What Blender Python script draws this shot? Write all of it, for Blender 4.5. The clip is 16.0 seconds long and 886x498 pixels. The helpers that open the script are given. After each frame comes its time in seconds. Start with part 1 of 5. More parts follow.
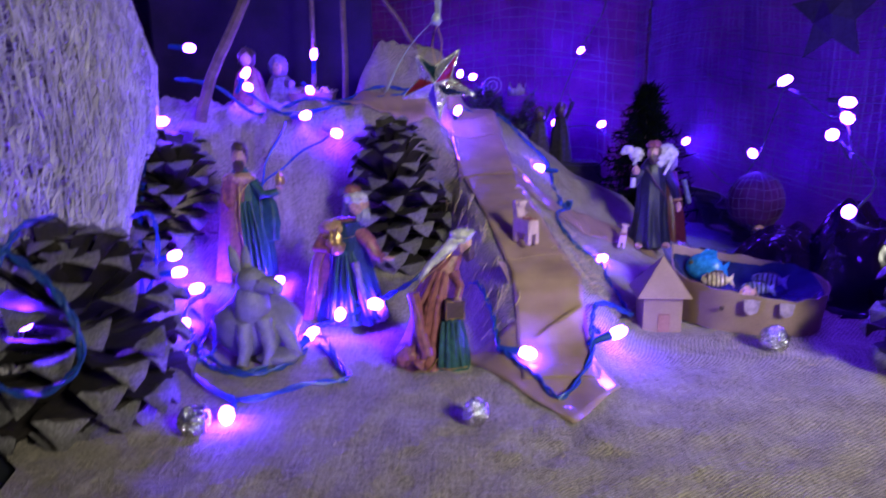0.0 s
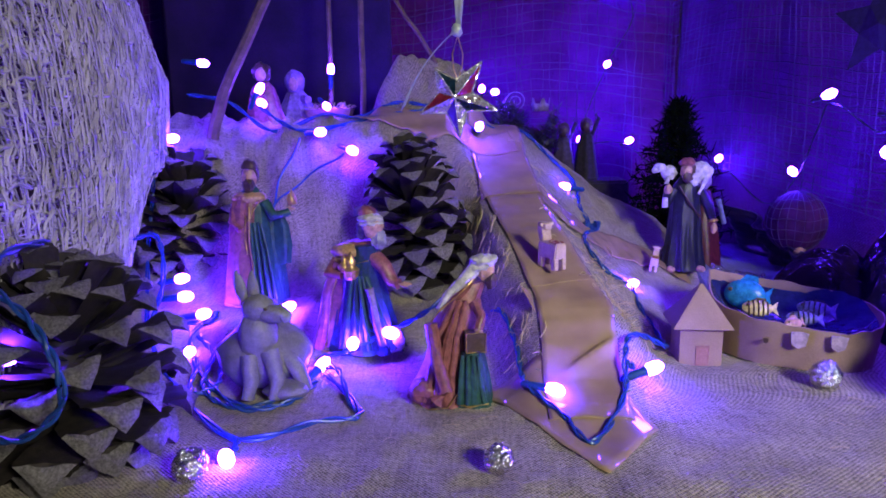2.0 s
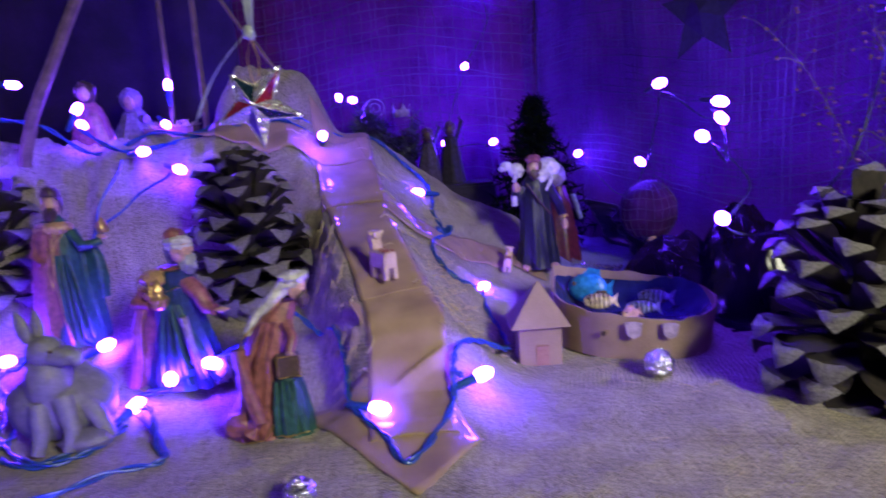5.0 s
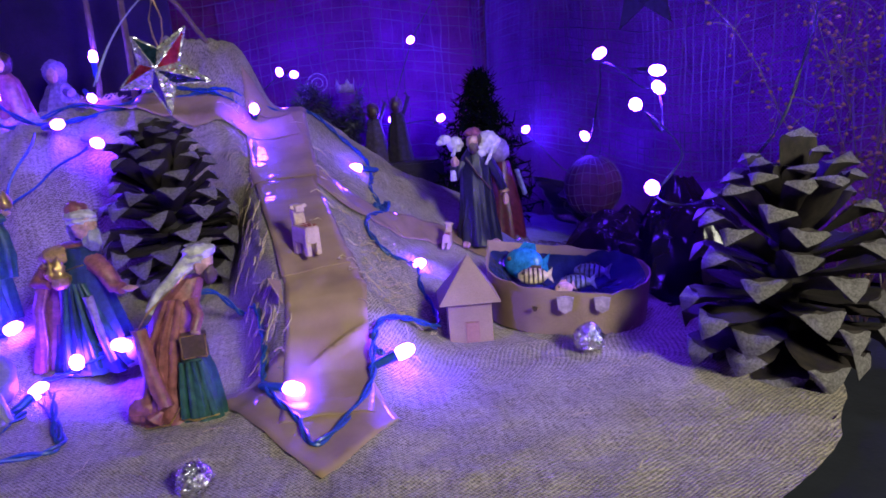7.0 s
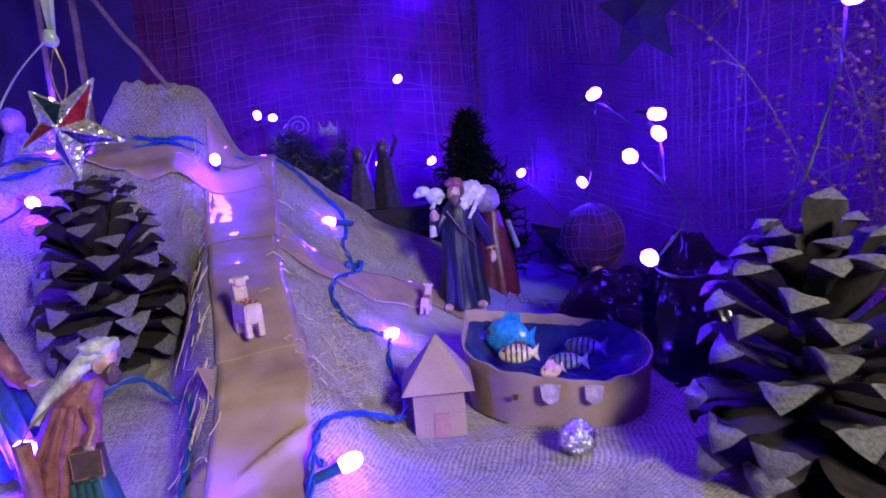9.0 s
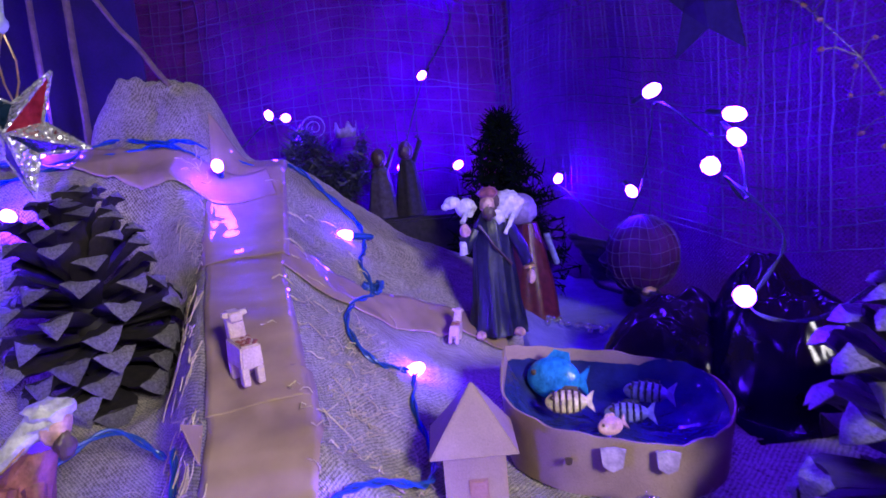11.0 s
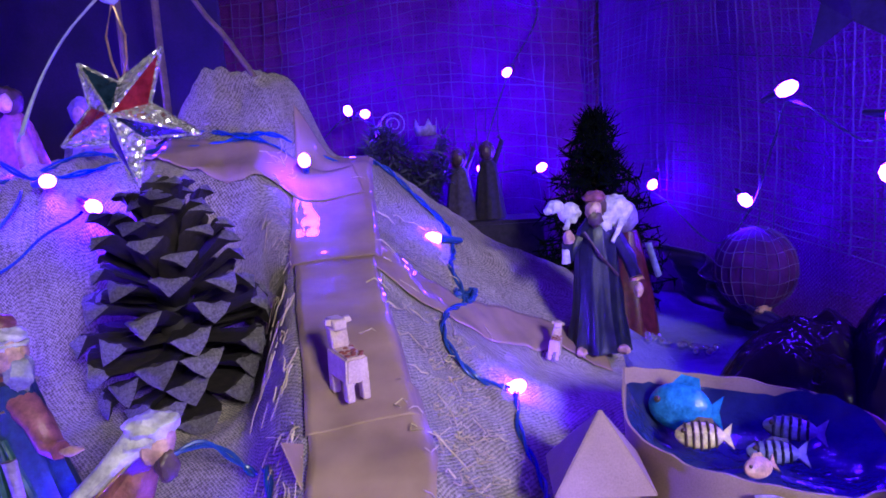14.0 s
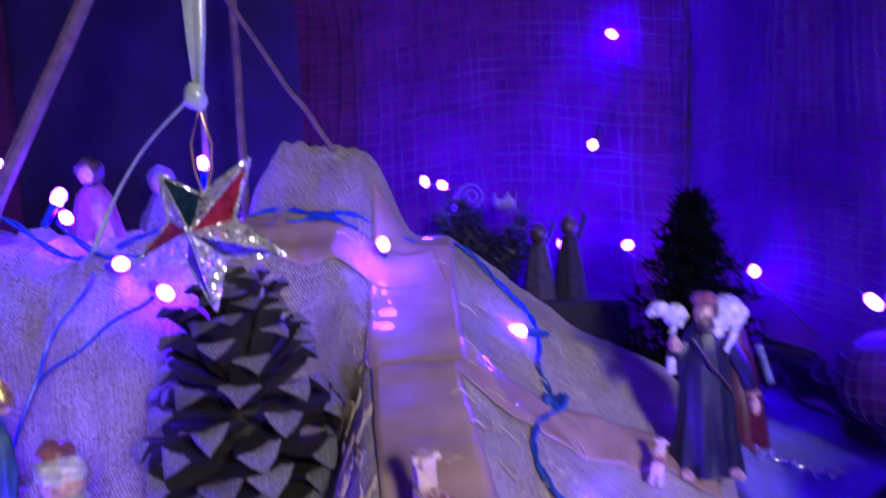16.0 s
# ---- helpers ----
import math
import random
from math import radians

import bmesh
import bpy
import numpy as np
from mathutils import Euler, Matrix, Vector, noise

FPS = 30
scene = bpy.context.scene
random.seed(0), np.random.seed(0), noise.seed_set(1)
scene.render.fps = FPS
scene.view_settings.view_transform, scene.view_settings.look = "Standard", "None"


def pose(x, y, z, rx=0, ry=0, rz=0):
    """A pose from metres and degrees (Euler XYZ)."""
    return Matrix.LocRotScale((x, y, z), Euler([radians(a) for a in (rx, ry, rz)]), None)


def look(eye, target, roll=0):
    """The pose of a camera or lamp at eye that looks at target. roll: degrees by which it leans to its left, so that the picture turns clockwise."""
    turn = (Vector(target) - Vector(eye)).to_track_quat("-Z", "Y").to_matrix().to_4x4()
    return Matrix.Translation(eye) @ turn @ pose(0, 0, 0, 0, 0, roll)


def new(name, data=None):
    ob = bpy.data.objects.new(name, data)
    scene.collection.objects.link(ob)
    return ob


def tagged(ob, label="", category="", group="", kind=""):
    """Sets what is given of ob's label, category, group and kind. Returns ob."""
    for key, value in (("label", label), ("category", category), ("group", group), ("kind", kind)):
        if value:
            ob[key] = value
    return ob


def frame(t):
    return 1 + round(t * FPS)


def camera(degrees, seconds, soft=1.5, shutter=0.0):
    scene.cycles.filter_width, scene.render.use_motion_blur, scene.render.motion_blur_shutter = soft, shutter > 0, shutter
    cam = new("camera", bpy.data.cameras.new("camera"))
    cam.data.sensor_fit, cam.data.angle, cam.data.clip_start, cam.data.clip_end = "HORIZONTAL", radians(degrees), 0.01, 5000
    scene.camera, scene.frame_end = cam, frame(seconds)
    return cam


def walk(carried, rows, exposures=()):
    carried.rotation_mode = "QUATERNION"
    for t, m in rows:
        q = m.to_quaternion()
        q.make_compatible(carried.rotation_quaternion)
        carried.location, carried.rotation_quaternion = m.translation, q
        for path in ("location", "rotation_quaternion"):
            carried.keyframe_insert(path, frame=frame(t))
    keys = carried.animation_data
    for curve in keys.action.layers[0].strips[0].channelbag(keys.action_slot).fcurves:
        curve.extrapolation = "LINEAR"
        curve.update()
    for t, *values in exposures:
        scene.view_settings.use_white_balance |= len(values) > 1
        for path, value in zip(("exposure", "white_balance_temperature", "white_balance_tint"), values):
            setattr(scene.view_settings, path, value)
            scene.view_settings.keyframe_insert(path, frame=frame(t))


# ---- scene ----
cam = camera(66.88, 16.0, soft=1.7, shutter=0.9)
PATH = [
    (0, (0.01848, 0.01024, 0.17295), (-0.0341, 1.9574, -0.2805), -0.89),
    (0.5, (0.01142, 0.01177, 0.15959), (-0.0759, 1.9536, -0.3113), 0.30),
    (1, (0.01889, 0.03653, 0.16010), (-0.1038, 1.9798, -0.2967), -0.22),
    (1.5, (0.02105, 0.04586, 0.16636), (-0.0946, 1.9946, -0.2682), -0.88),
    (2, (0.01803, 0.04195, 0.17274), (-0.0958, 1.9964, -0.2360), -1.04),
    (2.5, (0.01602, 0.04076, 0.17329), (-0.0877, 1.9940, -0.2441), -1.32),
    (3, (0.00203, 0.03426, 0.17449), (-0.1441, 1.9872, -0.2315), -1.37),
    (3.5, (-0.00734, 0.02330, 0.17474), (-0.1601, 1.9784, -0.2181), -1.36),
    (4, (0.01018, 0.03496, 0.16552), (-0.0827, 1.9878, -0.2563), -2.51),
    (4.5, (0.04987, 0.05581, 0.16965), (0.0561, 2.0211, -0.2014), -3.83),
    (5, (0.08064, 0.06499, 0.16492), (0.1981, 2.0238, -0.2212), -4.30),
    (7.5, (0.12075, 0.08846, 0.15225), (0.3234, 2.0291, -0.2868), -4.43),
    (8, (0.13829, 0.10531, 0.15490), (0.3462, 2.0510, -0.2587), -4.62),
    (8.5, (0.14366, 0.12167, 0.16124), (0.3192, 2.0840, -0.1827), -4.61),
    (9, (0.14716, 0.13825, 0.16312), (0.3012, 2.1016, -0.1852), -5.16),
    (11.5, (0.14420, 0.21699, 0.16628), (0.2174, 2.1855, -0.1795), -4.99),
    (12, (0.13566, 0.22622, 0.16590), (0.1782, 2.1942, -0.1878), -4.77),
    (12.5, (0.12840, 0.23204, 0.16682), (0.1369, 2.2026, -0.1752), -4.45),
    (13, (0.12267, 0.23931, 0.17133), (0.1197, 2.2102, -0.1687), -4.31),
    (13.5, (0.11880, 0.24063, 0.16669), (0.1497, 2.2171, -0.1378), -3.33),
    (14, (0.11353, 0.23706, 0.16426), (0.0760, 2.2102, -0.1604), -3.86),
    (14.5, (0.11436, 0.24103, 0.16488), (0.0892, 2.2169, -0.1438), -3.41),
    (15, (0.10899, 0.24807, 0.17122), (0.0310, 2.2250, -0.1211), -2.97),
    (15.5, (0.10248, 0.25234, 0.17947), (-0.0080, 2.2301, -0.0965), -3.18),
    (16, (0.09610, 0.27351, 0.18907), (-0.1050, 2.2552, 0.0094), -2.52),
]
walk(cam, [(t, look(eye, target, roll)) for t, eye, target, roll in PATH], [(0.0, -0.14, 6300, 15), (3.0, -0.14, 6400, 13), (4.0, -0.14, 6800, 8), (5.0, -0.22, 6800, 8), (7.5, -0.20, 6350, 16), (9.0, 0.02, 6000, 25), (12.5, 0.02, 5650, 39), (16.0, 0.02, 5650, 39)])

# ---- world and light ----
world = bpy.data.worlds.new("room_dark")
scene.world = world
world.use_nodes = True
world.node_tree.nodes["Background"].inputs["Color"].default_value = (0.010, 0.008, 0.016, 1)
world.node_tree.nodes["Background"].inputs["Strength"].default_value = 0.3

ROOM_LAMP = Vector((0.53, -0.36, 0.48))
key = new("room_lamp_light", bpy.data.lights.new("room_lamp_light", "AREA"))
key.data.shape, key.data.size, key.data.energy, key.data.color = "DISK", 0.20, 2.10, (1.0, 0.985, 0.80)
key.data.spread = radians(79)
key.matrix_world = look(ROOM_LAMP, (0.17, 0.43, 0.04))
GLOW, GLOW_COLOR = 500.0, (0.084, 0.014, 1.0)


# ---- materials ----
def nodes_of(name):
    m = bpy.data.materials.new(name)
    m.use_nodes = True
    return m, m.node_tree.nodes, m.node_tree.links, m.node_tree.nodes["Principled BSDF"]


def surface(name, a, b, scale=150, rough=0.7, metal=0.0, bump=0.3, fine=900, sheen=0.0, alpha_random=0.0, coat=0.0, depth=0.0006):
    """Two-tone surface: broad blotches, fine grain, grain relief. Scales in 1/m."""
    m, n, l, p = nodes_of(name)
    co = n.new("ShaderNodeTexCoord")
    big, small = n.new("ShaderNodeTexNoise"), n.new("ShaderNodeTexNoise")
    big.inputs["Scale"].default_value, big.inputs["Detail"].default_value = scale, 5
    small.inputs["Scale"].default_value, small.inputs["Detail"].default_value = fine, 4
    ramp, mix = n.new("ShaderNodeValToRGB"), n.new("ShaderNodeMix")
    ramp.color_ramp.elements[0].position, ramp.color_ramp.elements[1].position = 0.32, 0.68
    ramp.color_ramp.elements[0].color, ramp.color_ramp.elements[1].color = (*a, 1), (*b, 1)
    mix.data_type, mix.blend_type = "RGBA", "OVERLAY"
    mix.inputs[0].default_value = 0.35
    bp = n.new("ShaderNodeBump")
    bp.inputs["Strength"].default_value, bp.inputs["Distance"].default_value = bump, depth
    for t in (big, small):
        l.new(co.outputs["Object"], t.inputs["Vector"])
    l.new(big.outputs["Fac"], ramp.inputs["Fac"])
    l.new(ramp.outputs["Color"], mix.inputs[6])
    l.new(small.outputs["Fac"], mix.inputs[7])
    last = mix.outputs[2]
    if alpha_random:
        info, hsv, rng = n.new("ShaderNodeObjectInfo"), n.new("ShaderNodeHueSaturation"), n.new("ShaderNodeMapRange")
        rng.inputs[3].default_value, rng.inputs[4].default_value = 1 - alpha_random, 1 + alpha_random
        l.new(info.outputs["Random"], rng.inputs[0])
        l.new(rng.outputs[0], hsv.inputs["Value"])
        l.new(last, hsv.inputs["Color"])
        last = hsv.outputs["Color"]
    l.new(last, p.inputs["Base Color"])
    l.new(small.outputs["Fac"], bp.inputs["Height"])
    l.new(bp.outputs["Normal"], p.inputs["Normal"])
    p.inputs["Roughness"].default_value, p.inputs["Metallic"].default_value = rough, metal
    p.inputs["Sheen Weight"].default_value, p.inputs["Coat Weight"].default_value = sheen, coat
    return m


def weave(name, thread, gap, pitch, rough=0.95, uneven=0.6, cross=0.30, slubby=0.64, ramp_at=(0.27, 0.58), wobble=170):
    """Coarse woven cloth on UVs in metres: warp and weft threads with dark gaps, slubs and stains."""
    m, n, l, p = nodes_of(name)
    uv, sep = n.new("ShaderNodeUVMap"), n.new("ShaderNodeSeparateXYZ")
    wob, add = n.new("ShaderNodeTexNoise"), n.new("ShaderNodeVectorMath")
    wob.inputs["Scale"].default_value, wob.inputs["Detail"].default_value = wobble, 4
    scl = n.new("ShaderNodeVectorMath")
    scl.operation, scl.inputs[3].default_value = "SCALE", pitch * 2.2 * uneven
    l.new(uv.outputs[0], wob.inputs["Vector"])
    l.new(wob.outputs["Color"], scl.inputs[0])
    l.new(uv.outputs[0], add.inputs[0])
    l.new(scl.outputs[0], add.inputs[1])
    l.new(add.outputs[0], sep.inputs[0])

    def op(kind, a, b=None):
        q = n.new("ShaderNodeMath")
        q.operation = kind
        for i, v in enumerate((a, b)):
            if v is None:
                continue
            if isinstance(v, (int, float)):
                q.inputs[i].default_value = v
            else:
                l.new(v, q.inputs[i])
        return q.outputs[0]

    u = op("SINE", op("MULTIPLY", sep.outputs[0], math.pi / pitch))
    v = op("SINE", op("MULTIPLY", sep.outputs[1], math.pi / pitch))
    h = op("ADD", 0.5, op("MULTIPLY", op("MULTIPLY", u, v), 0.5))
    blot, fuzz = n.new("ShaderNodeTexNoise"), n.new("ShaderNodeTexNoise")
    blot.inputs["Scale"].default_value, blot.inputs["Detail"].default_value = 28, 6
    fuzz.inputs["Scale"].default_value, fuzz.inputs["Detail"].default_value = 420, 4
    for t in (blot, fuzz):
        l.new(uv.outputs[0], t.inputs["Vector"])
    slubs = []
    for stretch in ((620, 45, 1), (45, 620, 1)):
        mp, nz = n.new("ShaderNodeMapping"), n.new("ShaderNodeTexNoise")
        mp.inputs["Scale"].default_value = stretch
        nz.inputs["Scale"].default_value, nz.inputs["Detail"].default_value = 1.0, 3
        l.new(uv.outputs[0], mp.inputs["Vector"])
        l.new(mp.outputs[0], nz.inputs["Vector"])
        slubs.append(nz.outputs["Fac"])
    slub = op("MULTIPLY", op("ADD", slubs[0], slubs[1]), 0.62)
    h = op("ADD", op("MULTIPLY", h, cross), op("MULTIPLY", slub, slubby))
    fac = op("MULTIPLY", h, op("ADD", 0.45, op("MULTIPLY", fuzz.outputs["Fac"], 1.2)))
    ramp = n.new("ShaderNodeValToRGB")
    ramp.color_ramp.elements[0].color, ramp.color_ramp.elements[1].color = (*gap, 1), (*thread, 1)
    ramp.color_ramp.elements[0].position, ramp.color_ramp.elements[1].position = ramp_at
    l.new(fac, ramp.inputs["Fac"])
    mix = n.new("ShaderNodeMix")
    mix.data_type, mix.blend_type = "RGBA", "SOFT_LIGHT"
    mix.inputs[0].default_value = 0.7
    l.new(ramp.outputs["Color"], mix.inputs[6])
    l.new(blot.outputs["Fac"], mix.inputs[7])
    l.new(mix.outputs[2], p.inputs["Base Color"])
    bp = n.new("ShaderNodeBump")
    bp.inputs["Strength"].default_value, bp.inputs["Distance"].default_value = 0.9, 0.0016
    l.new(fac, bp.inputs["Height"])
    l.new(bp.outputs["Normal"], p.inputs["Normal"])
    p.inputs["Roughness"].default_value = rough
    p.inputs["Specular IOR Level"].default_value = 0.1
    p.inputs["Sheen Weight"].default_value = 0.15
    return m


def glowing(name, color, strength):
    m, n, l, p = nodes_of(name)
    p.inputs["Base Color"].default_value = (0.8, 0.8, 0.85, 1)
    p.inputs["Emission Color"].default_value = (*color, 1)
    p.inputs["Emission Strength"].default_value = strength
    return m


BURLAP = weave("burlap", (0.47, 0.40, 0.30), (0.085, 0.070, 0.050), 0.00110, uneven=0.60, cross=0.40, slubby=0.56, ramp_at=(0.32, 0.76), wobble=520)
BACK_CLOTH = weave("violet_maroon_cloth", (0.120, 0.015, 0.145), (0.050, 0.006, 0.060), 0.0016, uneven=0.8)
BLUE_CLOTH = weave("blue_cloth", (0.13, 0.12, 0.26), (0.06, 0.05, 0.13), 0.0012)
TAPE = surface("brown_tape", (0.30, 0.20, 0.125), (0.39, 0.27, 0.175), 40, rough=0.5, bump=0.03, fine=45, coat=0.9, depth=0.003)
TAPE.node_tree.nodes["Principled BSDF"].inputs["Coat Roughness"].default_value = 0.035
TAPE.node_tree.nodes["Principled BSDF"].inputs["Specular IOR Level"].default_value = 0.2
CARD = surface("brown_card", (0.27, 0.185, 0.115), (0.35, 0.245, 0.16), 60, rough=0.75, bump=0.15, fine=1500)
CARD_DARK = surface("inked_card", (0.30, 0.15, 0.11), (0.36, 0.19, 0.14), 200, rough=0.8, bump=0.1)
FIBRE = surface("raw_fibre", (0.31, 0.28, 0.29), (0.66, 0.61, 0.63), 60, rough=0.7, bump=0.2, sheen=0.2)
NET_THREAD = surface("net_thread", (0.045, 0.018, 0.070), (0.13, 0.055, 0.19), 16, rough=0.9)
STRAW = surface("straw", (0.48, 0.36, 0.20), (0.62, 0.50, 0.32), 300, rough=0.6, bump=0.1)
CONE_DARK = surface("cone_scale_brown", (0.008, 0.006, 0.005), (0.026, 0.018, 0.014), 9, rough=0.75, bump=0.5, fine=45, alpha_random=0.3)
CONE_TIP = surface("cone_tip_grey", (0.13, 0.118, 0.113), (0.35, 0.325, 0.315), 22, rough=0.5, bump=0.9, fine=60, alpha_random=0.28, depth=0.003)
# Darkened copy of the cable colour, offsets the strong bulb light by the backdrop.
DIMMED_CABLE = surface("cable_dimmed", (0.006, 0.007, 0.014), (0.010, 0.012, 0.022), 200, rough=0.5)
# Green cable coloured blue: the tint of the LED light is in the base colour.
CABLE = surface("cable_lit_blue", (0.012, 0.045, 0.22), (0.020, 0.075, 0.33), 200, rough=0.35, bump=0.1)
BULB = glowing("violet_led", GLOW_COLOR, GLOW)
FOIL = surface("foil", (0.72, 0.72, 0.74), (0.86, 0.86, 0.88), 200, rough=0.20, metal=1.0, bump=0.9, fine=420, depth=0.002)
FELT_TABLE = surface("dark_table_felt", (0.004, 0.006, 0.012), (0.010, 0.013, 0.022), 60, rough=0.85, bump=0.4, fine=500)
PLASTER = surface("room_plaster", (0.16, 0.14, 0.13), (0.20, 0.18, 0.16), 3, rough=0.9, bump=0.1, fine=60)
BARE_WOOD = surface("pale_cut_wood", (0.48, 0.34, 0.23), (0.60, 0.45, 0.32), 180, rough=0.7, bump=0.3)
STICK = surface("bark_stick", (0.10, 0.065, 0.045), (0.18, 0.12, 0.08), 120, rough=0.85, bump=0.6)


# ---- helpers for things ----
def smooth_shade(me, angle=40):
    me.shade_smooth()
    me.set_sharp_from_angle(angle=radians(angle))


class Build:
    """One bmesh with material slots."""

    def __init__(self):
        self.bm, self.mats = bmesh.new(), []

    def slot(self, material):
        if material not in self.mats:
            self.mats.append(material)
        return self.mats.index(material)

    def loft(self, rings, material, n=20, folds=0, amp=0.0, caps=True, turn=0.0):
        """rings: (x, y, z, rx, ry) from one end to the other, horizontal ellipses."""
        k = self.slot(material)
        rows = []
        for i, (x, y, z, rx, ry) in enumerate(rings):
            f = amp * (1 - i / max(1, len(rings) - 1))
            row = []
            for j in range(n):
                a = 2 * math.pi * j / n
                s = 1 + f * math.sin(folds * a + turn + 0.6 * i)
                row.append(self.bm.verts.new((x + rx * s * math.cos(a), y + ry * s * math.sin(a), z)))
            rows.append(row)
        for a, b in zip(rows, rows[1:]):
            for j in range(n):
                self.bm.faces.new((a[j], a[(j + 1) % n], b[(j + 1) % n], b[j])).material_index = k
        if caps:
            self.bm.faces.new(rows[0][::-1]).material_index = k
            self.bm.faces.new(rows[-1]).material_index = k

    def ball(self, c, r, material, u=14, v=10, rough=0.0, m=None):
        k, (rx, ry, rz) = self.slot(material), (r if isinstance(r, tuple) else (r, r, r))
        made = bmesh.ops.create_uvsphere(self.bm, u_segments=u, v_segments=v, radius=1)["verts"]
        for q in made:
            s = 1 + rough * noise.noise(q.co * 2.3 + Vector(c) * 90)
            co = Vector((q.co.x * rx * s, q.co.y * ry * s, q.co.z * rz * s))
            q.co = (m @ co if m else co) + Vector(c)
        for f in {f for q in made for f in q.link_faces}:
            f.material_index = k

    def tube(self, pts, r, material, n=6, r_end=None):
        k, pts = self.slot(material), [Vector(p) for p in pts]
        rows = []
        for i, p in enumerate(pts):
            d = (pts[min(i + 1, len(pts) - 1)] - pts[max(i - 1, 0)]).normalized()
            a = d.orthogonal().normalized() if abs(d.z) > 0.98 else d.cross(Vector((0, 0, 1))).normalized()
            b = d.cross(a)
            q = r if r_end is None else r + (r_end - r) * i / (len(pts) - 1)
            rows.append([self.bm.verts.new(p + q * (math.cos(t) * a + math.sin(t) * b)) for t in (2 * math.pi * j / n for j in range(n))])
        for a, b in zip(rows, rows[1:]):
            for j in range(n):
                self.bm.faces.new((a[j], a[(j + 1) % n], b[(j + 1) % n], b[j])).material_index = k
        self.bm.faces.new(rows[0][::-1]).material_index = k
        self.bm.faces.new(rows[-1]).material_index = k

    def solid(self, low, high, material):
        """A prism between two loops of points of the same length."""
        k = self.slot(material)
        a, b = [self.bm.verts.new(p) for p in low], [self.bm.verts.new(p) for p in high]
        n = len(a)
        for j in range(n):
            self.bm.faces.new((a[j], a[(j + 1) % n], b[(j + 1) % n], b[j])).material_index = k
        self.bm.faces.new(a[::-1]).material_index = k
        self.bm.faces.new(b).material_index = k

    def box(self, c, size, material, turn=0.0):
        k = self.slot(material)
        made = bmesh.ops.create_cube(self.bm, size=1)["verts"]
        rot = Matrix.Rotation(radians(turn), 3, "Z")
        for q in made:
            q.co = rot @ Vector((q.co.x * size[0], q.co.y * size[1], q.co.z * size[2])) + Vector(c)
        for f in {f for q in made for f in q.link_faces}:
            f.material_index = k

    def mesh(self, name, angle=40):
        bmesh.ops.recalc_face_normals(self.bm, faces=self.bm.faces)
        me = bpy.data.meshes.new(name)
        self.bm.to_mesh(me)
        self.bm.free()
        for m in self.mats:
            me.materials.append(m)
        smooth_shade(me, angle)
        return me

    def make(self, name, parent=None, label="", angle=40):
        ob = new(name, self.mesh(name, angle))
        ob.parent = parent
        return tagged(ob, label)


def thing(name, label, category, group="", kind="", at=(0, 0, 0)):
    ob = new(name)
    ob.location = at
    ob.empty_display_size = 0.01
    return tagged(ob, label, category, group, kind)


def sheet(name, xs, ys, height, material, parent=None, edges=None, plan=None):
    """A draped grid over xs by ys, with UVs in metres along the cloth."""
    X, Y = np.meshgrid(xs, ys)
    if edges:
        lo, hi = np.interp(Y, edges[0], edges[1]), np.interp(Y, edges[0], edges[2])
        X = lo + (hi - lo) * X + 0.002 * np.sin(Y * 90) * (X > 0.99)
    Z = height(X, Y)
    P = np.stack([X, Y, plan(X, Y) if plan else Z], -1)
    U = np.concatenate([np.zeros((len(ys), 1)), np.cumsum(np.linalg.norm(np.diff(P, axis=1), axis=-1), 1)], 1)
    U = U + X[:, :1]
    V = np.concatenate([np.zeros((1, len(xs))), np.cumsum(np.linalg.norm(np.diff(P, axis=0), axis=-1), 0)], 0)
    return grid_mesh(name, np.stack([X, Y, Z], -1), U, V, material, parent)


def grid_mesh(name, P, U, V, material, parent=None):
    r, c = P.shape[:2]
    i = np.arange(r * c).reshape(r, c)
    quads = np.stack([i[:-1, :-1], i[:-1, 1:], i[1:, 1:], i[1:, :-1]], -1).reshape(-1, 4)
    me = bpy.data.meshes.new(name)
    me.from_pydata(P.reshape(-1, 3).tolist(), [], quads.tolist())
    uv = me.uv_layers.new(name="UVMap")
    flat = np.stack([U, V], -1).reshape(-1, 2)[quads.reshape(-1)]
    uv.data.foreach_set("uv", flat.ravel().astype(np.float32))
    me.materials.append(material)
    me.shade_smooth()
    ob = new(name, me)
    ob.parent = parent
    return ob


def wrinkle(x, y, size, seed=0.0):
    f = np.vectorize(lambda a, b: noise.fractal(Vector((a / size, b / size, seed)), 1.0, 2.0, 4))
    return f(x, y)


# ---- the draped burlap hill ----
CREST_Y = (0.30, 0.36, 0.40, 0.42, 0.46, 0.496, 0.541, 0.60, 0.65, 0.69, 0.72, 0.75, 0.80, 0.86, 0.96)
CREST_Z = (0.0, 0.001, 0.005, 0.013, 0.044, 0.058, 0.077, 0.094, 0.113, 0.130, 0.147, 0.155, 0.120, 0.050, 0.020)
CREST_X = (0.078, 0.078, 0.078, 0.078, 0.078, 0.068, 0.056, 0.045, 0.040, 0.033, 0.030, 0.028, 0.025, 0.020, 0.020)
LOW_Y = (0.44, 0.48, 0.53, 0.56, 0.60, 0.62, 0.645, 0.67, 0.75, 0.86, 0.96)
LOW_Z = (0.0, 0.010, 0.024, 0.029, 0.050, 0.125, 0.152, 0.162, 0.168, 0.150, 0.12)
HALF = 0.024


def smooth(t):
    t = np.clip(t, 0, 1)
    return t * t * (3 - 2 * t)


